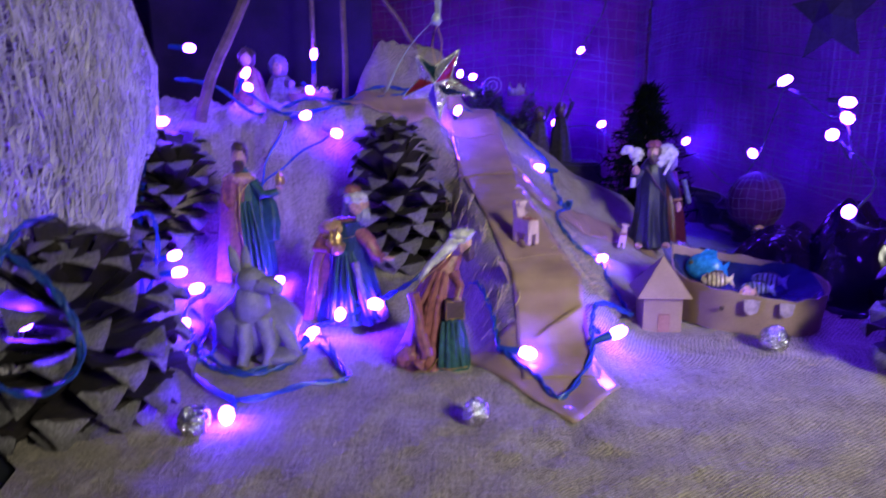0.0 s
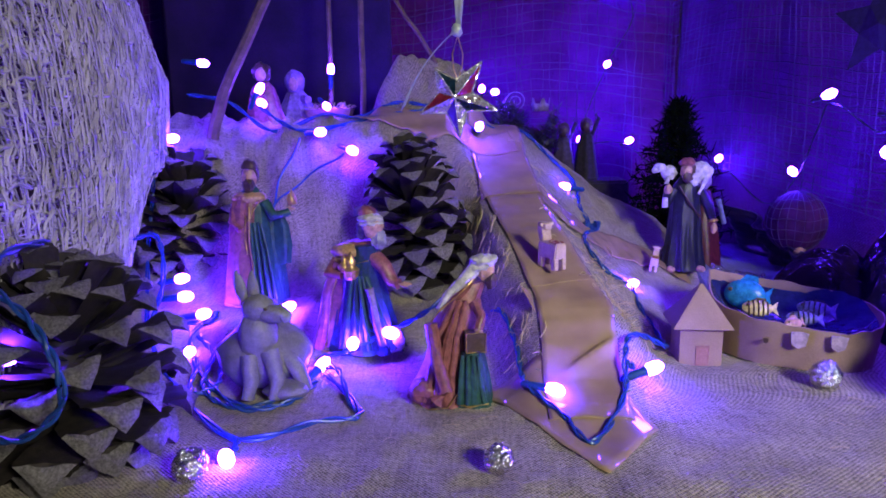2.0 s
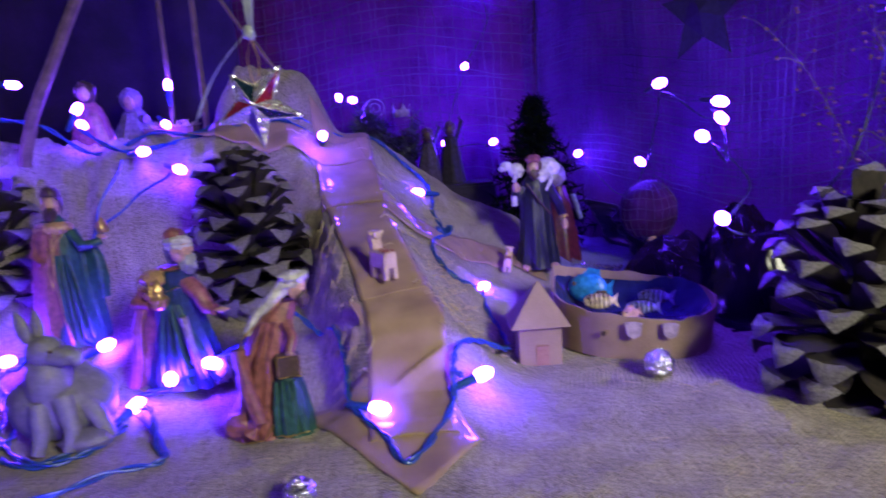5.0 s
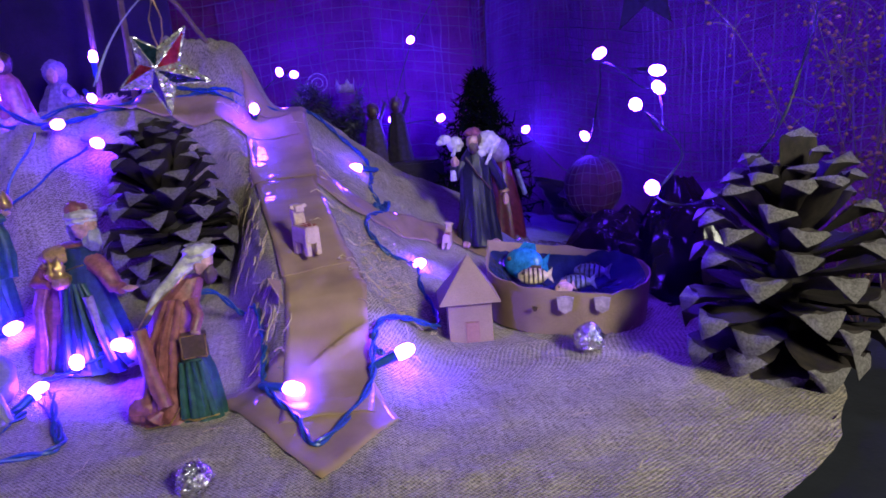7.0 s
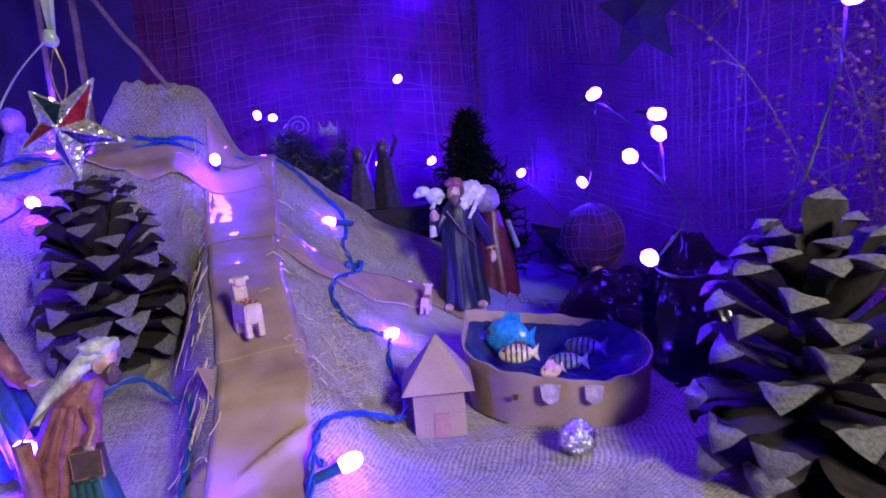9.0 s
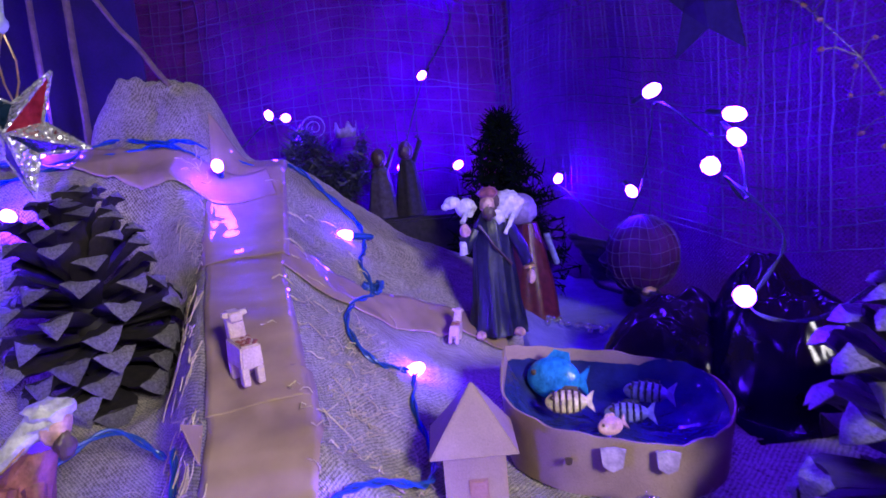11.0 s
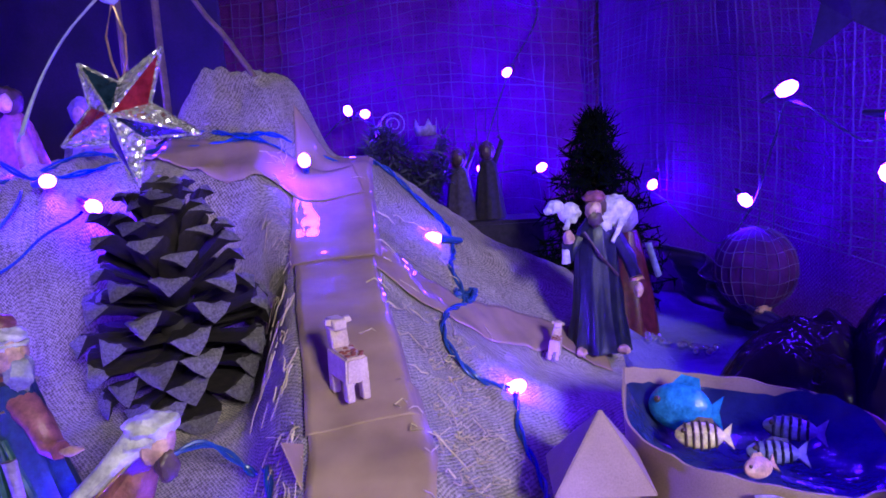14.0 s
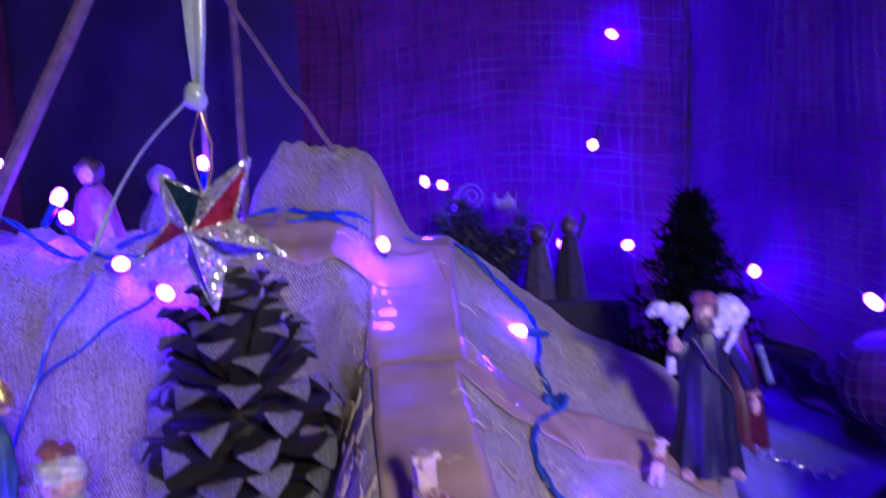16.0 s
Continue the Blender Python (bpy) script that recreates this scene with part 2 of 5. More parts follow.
def hill(x, y):
    """Height of the draped burlap over the table."""
    x, y = np.asarray(x, float), np.asarray(y, float)
    c = np.interp(y, CREST_Y, CREST_Z)
    d = x - np.interp(y, CREST_Y, CREST_X)
    out = np.maximum(d - HALF, 0)
    reach = np.interp(y, (0.44, 0.50, 0.58, 0.63, 0.69, 0.75), (0.040, 0.055, 0.090, 0.105, 0.160, 0.200))
    width = np.interp(y, (0.44, 0.50, 0.58, 0.63, 0.70), (0.062, 0.075, 0.200, 0.300, 0.450))
    right = np.maximum(c * np.exp(-out / reach) * (1 - smooth(out / width)) - 0.002 * smooth(out / 0.03), 0) * smooth((0.285 - x) / 0.09)
    shift = 0.034 * np.exp(-((x + 0.030) / 0.045) ** 2)
    low = np.interp(y - shift, LOW_Y, LOW_Z) * smooth((x + 0.62) / 0.25)
    side = smooth((-d - HALF + 0.004) / 0.034)
    h = np.where(d > 0, right, c + (np.minimum(low, c + 0.06) - c) * side)
    top = c + (low - c) * smooth(-d / 0.06)
    h = np.where(d <= 0, h + (top - h) * smooth((y - 0.655) / 0.06), h)
    return h + 0.062 * np.exp(-np.abs((x + 0.036) / 0.052) ** 6 - ((y - 0.748) / 0.030) ** 2) * (1 - 0.9 * (x + 0.032))


def cloth_height(X, Y):
    h = hill(X, Y)
    steep = smooth(h / 0.03)
    along = np.exp(-((X - np.interp(Y, CREST_Y, CREST_X)) / 0.034) ** 4) * smooth((Y - 0.40) / 0.02)
    over = np.exp(-((Y - 0.692) / 0.024) ** 4) * smooth((0.06 - X) / 0.02) * smooth((X + 0.13) / 0.02)
    loose = 1 - 0.85 * np.maximum(along, over)
    return h + loose * creases(X, Y, h, steep) + 0.0006


def creases(X, Y, flat, steep):
    """Folds and wrinkles of the cloth on top of its plain drape."""
    h = flat + wrinkle(X, Y, 0.055) * (0.0012 + 0.0044 * steep + 0.0030 * smooth((flat - 0.15) / 0.03)) + wrinkle(X, Y * 0.6, 0.022, 4.0) * (0.0007 + 0.0018 * steep) - 0.010 * smooth((flat - 0.165) / 0.02) * np.abs(wrinkle(X + 0.3 * Y, Y, 0.040, 14.0))
    peak = np.exp(-((X + 0.034) / 0.055) ** 4 - ((Y - 0.74) / 0.035) ** 2)
    h = h - 0.011 * peak * np.abs(wrinkle(X * 0.8 - 0.5 * Y, Y, 0.034, 31.0)) + 0.006 * peak * wrinkle(X, Y, 0.016, 33.0)
    wall = smooth((0.005 - X) / 0.03) * smooth((h - 0.022) / 0.03) * (1 - peak)
    h = h - wall * (0.017 * np.abs(wrinkle(X + 0.25 * Y, Y * 0.30, 0.032, 23.0)) + 0.004 * np.abs(wrinkle(X - 0.4 * Y, Y * 0.5, 0.014, 27.0)))
    h = h + 0.0016 * (1 - steep) * wrinkle(X, Y, 0.020, 41.0)
    edge = smooth((0.245 + 0.018 * np.sin(X * 17) - Y) / 0.02)
    return np.where(edge > 0, h - 0.003 * edge, h) - flat


def ground(x, y):
    """Height of the cloth as it lies, creases and all."""
    return float(cloth_height(np.array([[x]]), np.array([[y]]))[0, 0])


EDGE_Y = (0.215, 0.244, 0.273, 0.294, 0.317, 0.351, 0.371, 0.42, 0.50, 0.60)
EDGE_LEFT = (-0.150, -0.165, -0.190, -0.195, -0.220, -0.250, -0.270, -0.330, -0.500, -0.500)
EDGE_RIGHT = (0.140, 0.192, 0.234, 0.264, 0.298, 0.325, 0.334, 0.345, 0.360, 0.360)
burlap = sheet("ground", np.linspace(0, 1, 290), np.linspace(0.215, 0.945, 270), cloth_height, BURLAP, edges=(EDGE_Y, EDGE_LEFT, EDGE_RIGHT), plan=hill)
tagged(burlap, "tan burlap cloth draped over the table and a mound", "burlap cloth", kind="structure")


def table():
    t = thing("table", "table covered in dark blue felt under the burlap", "table", at=(0, 0.4, -0.75))
    for name, c, s in (("tabletop", (0, 0.05, 0.7305), (1.24, 1.15, 0.028)), *(("leg", (sx * 0.55, 0.05 + sy * 0.50, 0.36), (0.06, 0.06, 0.72)) for sx in (-1, 1) for sy in (-1, 1))):
        b = Build()
        b.box(c, s, FELT_TABLE)
        b.make(name, t)


table()


def room():
    for name, c, s in (("floor", (0, 0.3, -0.80), (2.7, 2.7, 0.1)), ("ceiling", (0, 0.3, 1.65), (2.7, 2.7, 0.1)), ("wall_north", (0, 1.6, 0.425), (2.6, 0.1, 2.35)), ("wall_south", (0, -1.0, 0.425), (2.6, 0.1, 2.35)),
                       ("wall_east", (1.35, 0.3, 0.425), (0.1, 2.7, 2.35)), ("wall_west", (-1.35, 0.3, 0.425), (0.1, 2.7, 2.35))):
        b = Build()
        b.box(c, s, PLASTER)
        tagged(b.make(name), "plain dim plastered room " + name.split("_")[0], name.split("_")[0], kind="structure")


room()


# ---- cloth backdrop with netting ----
def backdrop_wall(name, a, b, z0, z1, ripple, material, label):
    a, b = Vector(a), Vector(b)
    d = (b - a)
    nrm = Vector((d.y, -d.x)).normalized()
    s, z = np.linspace(0, 1, 90), np.linspace(z0, z1, 60)
    S, Z = np.meshgrid(s, z)
    off = ripple * (np.sin(S * d.length * 75) * 0.5 + wrinkle(S * d.length, Z * 0.35, 0.07, 7.0))
    P = np.stack([a.x + d.x * S + nrm.x * off, a.y + d.y * S + nrm.y * off, Z], -1)
    ob = grid_mesh(name, P, S * d.length, Z, material)
    m = ob.modifiers.new("thick", "SOLIDIFY")
    m.thickness = 0.002
    return tagged(ob, label, "cloth backdrop", kind="structure")


CORNER = (0.272, 0.95)
backdrop_wall("wall_1", (-0.56, 0.95), CORNER, -0.002, 0.85, 0.004, BACK_CLOTH, "dark violet-maroon cloth hung behind the crib scene")
backdrop_wall("wall_2", CORNER, (0.51, 0.42), -0.002, 0.85, 0.004, BACK_CLOTH, "dark violet-maroon cloth hung beside the crib scene")
backdrop_wall("wall_3", (-0.33, 0.30), (-0.56, 0.95), -0.002, 0.85, 0.004, BACK_CLOTH, "dark violet-maroon cloth behind the pale gauze")


# Added dark sheet that stands in for the shade behind the stick hut.
hut_shade = surface("hut_shade_dark", (0.010, 0.002, 0.026), (0.024, 0.005, 0.056), 25, rough=0.9, bump=0.3, fine=500)
backdrop_wall("wall_4", (-0.36, 0.865), (-0.088, 0.875), 0.10, 0.60, 0.003, hut_shade, "added dark sheet for the shade at the back of the stick hut")


def net(frame_at, wide, high, cell, r, material, seed, jitter=0.35, layers=1, curl=28):
    """Loose netting as real threads on the surface frame_at(u, v), u and v in metres."""
    rnd, b = random.Random(seed), Build()
    for layer in range(layers):
        for vertical in (True, False):
            count = int((wide if vertical else high) / cell)
            run = high if vertical else wide
            steps = max(8, int(run / (0.014 if curl < 50 else 0.007)))
            for i in range(count + 1):
                base, ph = i * cell + rnd.uniform(-jitter, jitter) * cell, rnd.uniform(0, 50)
                lo, hi = (0, 1) if rnd.random() < 0.75 else (rnd.uniform(0, 0.3), rnd.uniform(0.6, 1))
                pts = []
                for k in range(steps + 1):
                    s = run * (lo + (hi - lo) * k / steps)
                    w = base + cell * jitter * 1.6 * noise.noise(Vector((s * curl, ph, layer)))
                    u, v = (w, s) if vertical else (s, w)
                    pts.append(frame_at(u, v, layer + 0.5 * vertical + 0.4 * noise.noise(Vector((s * 40, ph, 3)))))
                b.tube(pts, r * rnd.uniform(0.6, 1.3), material, n=3)
    return b


def wall_frame(a, b, z0, gap):
    a, b = Vector(a), Vector(b)
    d = (b - a).normalized()
    nrm = Vector((d.y, -d.x))
    def at(u, v, o):
        sag = 0.008 * math.sin(u * 21) * math.sin(v * 13 + 1)
        p = a + d * u + nrm * (gap + 0.0012 * o + sag)
        return (p.x, p.y, z0 + v + 0.012 * math.sin(u * 15))
    return at


for nm, a, b, w, cell in (("net_back", (-0.42, 0.95), CORNER, 0.69, 0.0115), ("net_side", CORNER, (0.51, 0.42), 0.57, 0.0080)):
    o = net(wall_frame(a, b, 0.08, 0.016), w, 0.52, cell, 0.00052, NET_THREAD, 5 if nm == "net_back" else 9, jitter=0.24).make("decorative_net")
    tagged(o, "open purple-grey fibre netting hung on the cloth backdrop", "net", kind="stuff")


def gauze_at(u, v, o):
    """Pale gauze: hangs at the edge of the crib and bulges towards it."""
    s = u / 0.40
    x = -0.232 + 0.02 * s - 0.085 * s * s + 0.014 * math.sin(s * 3.1)
    y = 0.300 + 0.36 * s
    bulge = 0.022 * math.sin(min(1, v / 0.30) * math.pi) * (1 - 0.6 * s)
    t = min(1, max(0, (s - 0.22) / 0.5))
    x += s * s * max(-0.10, min(0.020, 0.020 - 0.5 * (v - 0.07)))
    return (x + bulge + 0.0014 * o, y - 0.0010 * o, 0.004 + 0.125 * t * t * (3 - 2 * t) + v)


g = net(gauze_at, 0.40, 0.44, 0.0050, 0.00060, FIBRE, 3, jitter=0.8, layers=4, curl=75)
rnd = random.Random(8)
for _ in range(1000):
    u, v, t = rnd.uniform(0, 0.4), rnd.uniform(0, 0.42), rnd.uniform(0, math.pi)
    ln = rnd.uniform(0.006, 0.022)
    pts = [gauze_at(u + math.cos(t) * ln * k / 4, v + math.sin(t) * ln * k / 4 + 0.002 * math.sin(k + t), 3.2 + rnd.uniform(0, 1)) for k in range(5)]
    g.tube(pts, rnd.uniform(0.0004, 0.0011), FIBRE, n=4)
tagged(g.make("gauze_drape"), "pale fibrous gauze drape hanging beside the crib", "gauze drape", kind="stuff")


# ---- brown tape path over the mound ----
def ribbon(pts, half, lift=0.0014, n=14, seed=0.0, drape=True):
    """A strip of tape laid on the hill along pts (x, y), with creases."""
    pts = [Vector((*p, 0)) for p in pts]
    fine = []
    for i in range(len(pts) - 1):
        for k in range(30):
            fine.append(pts[i].lerp(pts[i + 1], k / 30))
    fine.append(pts[-1])
    P = np.zeros((len(fine), n, 3))
    for i, p in enumerate(fine):
        d = (fine[min(i + 9, len(fine) - 1)] - fine[max(i - 9, 0)]).normalized()
        s = Vector((-d.y, d.x, 0))
        wob = 1 + 0.05 * noise.noise(Vector((i * 0.06, seed, 1)))
        for j in range(n):
            q = p + s * half * wob * (1 - 2 * j / (n - 1))
            z = ground(q.x, q.y) + lift * 0.55 + 0.0012 * abs(noise.noise(Vector((q.x * 24, q.y * 34, seed)))) + 0.0008 * noise.noise(Vector((q.x * 16, q.y * 95, seed))) + 0.0050 * math.exp(-((q.y - 0.431 - 0.6 * (q.x - 0.085)) / 0.0024) ** 2 - ((q.x - 0.085) / 0.016) ** 4)
            P[i, j] = (q.x, q.y, z)
    return P


def tape_piece(P, parent):
    U = np.tile(np.linspace(0, 0.05, P.shape[1]), (P.shape[0], 1))
    V = np.tile(np.linspace(0, 0.1, P.shape[0])[:, None], (1, P.shape[1]))
    ob = grid_mesh("tape_strip", P, U, V, TAPE, parent)
    m = ob.modifiers.new("thick", "SOLIDIFY")
    m.thickness, m.offset = 0.0002, 1
    return ob


path = thing("tape_path", "shiny brown packing tape laid as a path up the mound", "path", kind="structure")
tape_piece(ribbon([(0.078, 0.385), (0.078, 0.42), (0.078, 0.47), (0.071, 0.505)], 0.0235, 0.0020, seed=1.0), path)
tape_piece(ribbon([(0.073, 0.485), (0.066, 0.52), (0.056, 0.56), (0.047, 0.60), (0.042, 0.625)], 0.0225, 0.0032, seed=2.0), path)
tape_piece(ribbon([(0.045, 0.61), (0.040, 0.65), (0.034, 0.69), (0.030, 0.735)], 0.0265, 0.0044, seed=3.0), path)
tape_piece(ribbon([(0.050, 0.702), (0.018, 0.690), (-0.02, 0.688), (-0.06, 0.690), (-0.10, 0.695)], 0.016, 0.0058, seed=4.0), path)
tape_piece(ribbon([(0.062, 0.615), (0.095, 0.622), (0.13, 0.634), (0.17, 0.648), (0.205, 0.650)], 0.0150, 0.0030, seed=5.0), path)
foot = []
for i in range(16):
    a, b = Vector((0.012, 0.436)).lerp(Vector((0.078, 0.335)), i / 15), Vector((0.094, 0.432)).lerp(Vector((0.113, 0.380)), i / 15)
    row = [a.lerp(b, j / 15) for j in range(16)]
    foot.append([(q.x, q.y, ground(q.x, q.y) + 0.0007 + 0.0012 * abs(noise.noise(Vector((q.x * 60, q.y * 40, 9))))) for q in row])
tape_piece(np.array(foot), path)


flap = Build()
flap.solid([(0.0500, 0.4780, ground(0.05, 0.478) + 0.002), (0.0525, 0.4600, ground(0.0525, 0.46) + 0.002), (0.0440, 0.4700, ground(0.0525, 0.47) + 0.010)], [(0.0506, 0.4780, ground(0.05, 0.478) + 0.002), (0.0531, 0.4600, ground(0.0525, 0.46) + 0.002), (0.0446, 0.4700, ground(0.0525, 0.47) + 0.010)], TAPE)
flap.make("tape_flap", path, "small lifted corner of brown tape")


# ---- pine cones ----
def scale_mesh(seed):
    """One woody scale, 1 long, from the core (x = 0) to the thick pale tip."""
    rnd, b = random.Random(seed), Build()
    dark, pale = b.slot(CONE_DARK), b.slot(CONE_TIP)
    rows = []
    for x, w, up, dn in ((0.0, 0.16, 0.03, -0.05), (0.45, 0.32, 0.03, -0.05), (0.80, 0.45, 0.06, -0.08), (0.94, 0.44, 0.09, -0.12)):
        c = 0.10 * x * x
        rows.append([b.bm.verts.new(p) for p in ((x, -w, c + 0.16 * x ** 4), (x, -w * 0.5, c + up), (x, 0, c + up * 1.2), (x, w * 0.5, c + up), (x, w, c + 0.16 * x ** 4), (x, w * 0.34, c + dn), (x, 0, c + dn * 1.5), (x, -w * 0.34, c + dn))])
    for p, q in zip(rows, rows[1:]):
        for j in range(8):
            b.bm.faces.new((p[j], p[(j + 1) % 8], q[(j + 1) % 8], q[j])).material_index = dark
    e = rows[-1]
    beak = b.bm.verts.new((1.10, rnd.uniform(-0.05, 0.05), 0.02 + rnd.uniform(-0.03, 0.03)))
    keel = b.bm.verts.new((1.07, rnd.uniform(-0.06, 0.06), -0.37))
    top = b.bm.verts.new((0.95, rnd.uniform(-0.1, 0.1), 0.13))
    for f, k in (((e[0], e[1], beak), pale), ((e[1], e[2], top), dark), ((e[1], top, beak), pale), ((e[2], e[3], top), dark), ((top, e[3], beak), pale), ((e[3], e[4], beak), pale), ((e[4], e[5], keel), dark), ((e[4], keel, beak), pale), ((e[5], e[6], keel), dark), ((e[6], e[7], keel), dark), ((e[7], e[0], keel), dark), ((e[0], beak, keel), pale)):
        b.bm.faces.new(f).material_index = k
    bmesh.ops.subdivide_edges(b.bm, edges=list(b.bm.edges), cuts=1, use_grid_fill=True)
    for v in b.bm.verts:
        v.co += Vector((noise.noise(v.co * 5 + Vector((seed, 0, 0))), noise.noise(v.co * 5 + Vector((0, seed, 0))), noise.noise(v.co * 5 + Vector((0, 0, seed))))) * 0.075
    bmesh.ops.smooth_vert(b.bm, verts=list(b.bm.verts), factor=0.45, use_axis_x=True, use_axis_y=True, use_axis_z=True)
    for v in b.bm.verts:
        v.co += Vector((0, rnd.uniform(-0.02, 0.02), rnd.uniform(-0.015, 0.015)))
    return b.mesh("scale", 55)


SCALES = [scale_mesh(s) for s in range(7)]


def pine_cone(label, base, high, radius, lean=(0, 0), spin=0.0, seed=1, rows=11, per=8, widest=0.36, group="pine cones", open_top=0.35, broad=1.15):
    """An open cone standing on base: a core and spiralled scales that lie flat below and rise towards the top."""
    rnd = random.Random(seed)
    cone = thing("pine_cone", label, "pine cone", group, at=base)
    cone.rotation_euler = (radians(lean[0]), radians(lean[1]), spin)
    b = Build()
    b.loft([(0, 0, high * t, radius * r, radius * r) for t, r in ((0.03, 0.12), (0.2, 0.24), (0.5, 0.22), (0.8, 0.13), (0.95, 0.05))], CONE_DARK, n=10)
    b.make("core", cone)
    total = rows * per
    for i in range(total):
        t = i / (total - 1)
        z = high * (0.05 + 0.86 * t)
        r = radius * (math.sin(math.pi * min(1, (t + 0.16) / (2 * (widest + 0.16)))) if t < widest else math.cos((t - widest) / (1 - widest) * math.pi * 0.5) ** 0.75 * (1 - open_top) + open_top * (1 - 0.6 * (t - widest)))
        r *= rnd.uniform(0.90, 1.10)
        pitch = -22 + 84 * t ** 1.2 + rnd.uniform(-10, 10)
        ob = new("scale", SCALES[rnd.randrange(7)])
        ob.parent = cone
        size = r / max(0.42, math.cos(radians(pitch)))
        size = min(size, radius * 1.05)
        wide = radius * broad * (0.56 - 0.20 * t)
        ob.matrix_basis = Matrix.Translation((0, 0, z - 0.25 * size * math.sin(radians(pitch)))) @ Matrix.Rotation(i * 2.39996 + rnd.uniform(-0.16, 0.16), 4, "Z") @ Matrix.Rotation(radians(-pitch), 4, "Y") @ Matrix.Rotation(radians(rnd.uniform(-14, 14)), 4, "X") @ Matrix.Diagonal((size, wide * 1.0, wide * 0.96, 1))
    return cone


pine_cone("large open grey-brown pine cone standing on the burlap", (-0.187, 0.345, 0.001), 0.100, 0.053, spin=0.4, seed=1, rows=10, per=8, open_top=0.20, broad=1.22)
pine_cone("brown pine cone leaning against the mound by the gauze", (-0.252, 0.617, 0.030), 0.100, 0.050, lean=(6, 4), spin=1.1, seed=2, rows=10, per=8, broad=1.20)
pine_cone("tall closed pine cone standing in a hollow of the mound", (-0.034, 0.585, 0.028), 0.118, 0.046, lean=(-3, 2), spin=2.0, seed=3, rows=12, per=8, widest=0.32, open_top=0.28, broad=1.20)
pine_cone("large open brown pine cone at the edge of the cloth", (0.323, 0.399, 0.000), 0.102, 0.052, spin=0.9, seed=4, rows=9, per=8, broad=1.12)


# ---- strings of lights ----
def bulb_mesh():
    b = Build()
    b.loft([(0, 0, z, r, r) for z, r in ((0.0, 0.0028), (0.002, 0.0037), (0.006, 0.0040), (0.0092, 0.0032), (0.0110, 0.0014))], BULB, n=10)
    return b.mesh("bulb", 60)


def socket_mesh(material, size):
    b = Build()
    b.loft([(0, 0, z * size, r * size, r * size) for z, r in ((-0.016, 0.0012), (-0.014, 0.0022), (-0.002, 0.0026), (0.0005, 0.0031))], material, n=10)
    return b.mesh("socket", 40)


BULB_MESH, SOCKET_MESH, DIMMED_SOCKET = bulb_mesh(), socket_mesh(CABLE, 1.0), socket_mesh(DIMMED_CABLE, 0.75)


def catmull(pts, k=8):
    pts = [Vector(p) for p in pts]
    out = []
    for i in range(len(pts) - 1):
        p0, p1, p2, p3 = pts[max(i - 1, 0)], pts[i], pts[i + 1], pts[min(i + 2, len(pts) - 1)]
        for j in range(k):
            t = j / k
            out.append(0.5 * (2 * p1 + (p2 - p0) * t + (2 * p0 - 5 * p1 + 4 * p2 - p3) * t * t + (3 * p1 - p0 - 3 * p2 + p3) * t ** 3))
    return out + [pts[-1]]


def cable(pts, parent, r=0.00092, twin=True, material=None):
    """A twisted pair of wires along pts; a point without height lies on the cloth."""
    line = catmull([p if len(p) == 3 else (p[0], p[1], ground(*p) + 0.0022) for p in pts], 12)
    b = Build()
    for ph in ((0, math.pi) if twin else (0,)):
        strand = []
        for i, p in enumerate(line):
            d = (line[min(i + 1, len(line) - 1)] - line[max(i - 1, 0)]).normalized()
            a = d.cross(Vector((0.1, 0.2, 1))).normalized()
            w = i * 0.55 + ph
            strand.append(p + (a * math.cos(w) + d.cross(a) * math.sin(w)) * r * 1.15)
        b.tube(strand, r, material or CABLE, n=6)
    return b.make("cable", parent)


def bulb(parent, at, aim=(0.3, 0.2, 0.3), socket=SOCKET_MESH):
    s = new("bulb", BULB_MESH)
    s.parent = parent
    s.matrix_basis = Matrix.Translation(Vector(at) - Vector(aim).normalized() * 0.005) @ Vector(aim).to_track_quat("Z", "Y").to_matrix().to_4x4()
    k = new("socket", socket)
    k.parent = s
    return s


front_string = thing("string_lights", "violet string lights on twisted dark cable over the burlap", "string lights", "light strings")
for at, aim in (((-0.215, 0.537, 0.047), (0.9, -0.1, 0.2)), ((-0.201, 0.510, 0.040), (1, 0, 0.1)), ((-0.188, 0.509, 0.027), (1, -0.2, 0.2)), ((-0.183, 0.470, 0.012), (0.3, -0.8, 0.2)),
                ((-0.087, 0.455, 0.009), (0.4, 0.7, 0.3)), ((-0.0684, 0.466, 0.0195), (0.2, -0.5, 0.5)), ((-0.0434, 0.469, 0.0262), (1, -0.3, -0.1)), ((-0.127, 0.519, 0.029), (0.9, 0, 0.4)),
                ((-0.195, 0.316, 0.067), (0.8, -0.4, 0.3)), ((-0.108, 0.338, 0.006), (0.1, -0.5, 0.8)), ((0.060, 0.409, 0.012), (1, -0.5, 0.0)), ((0.119, 0.421, 0.021), (1, 0.2, 0.3)),
                ((-0.229, 0.320, 0.121), (0.4, -0.8, 0.5))):
    bulb(front_string, at, aim)
cable([(0.141, 0.578), (0.139, 0.544), (0.146, 0.515), (0.143, 0.482, 0.012), (0.124, 0.462, 0.026), (0.109, 0.440, 0.034), (0.103, 0.424, 0.026), (0.099, 0.405), (0.075, 0.363), (0.063, 0.387), (0.047, 0.412), (0.042, 0.430), (0.040, 0.455), (0.031, 0.492), (0.019, 0.510), (0.002, 0.498, 0.046), (-0.023, 0.478, 0.036), (-0.046, 0.474, 0.025), (-0.074, 0.466, 0.014), (-0.090, 0.468), (-0.087, 0.456), (-0.052, 0.399), (-0.075, 0.385), (-0.116, 0.364), (-0.187, 0.445), (-0.204, 0.466), (-0.229, 0.503)], front_string)
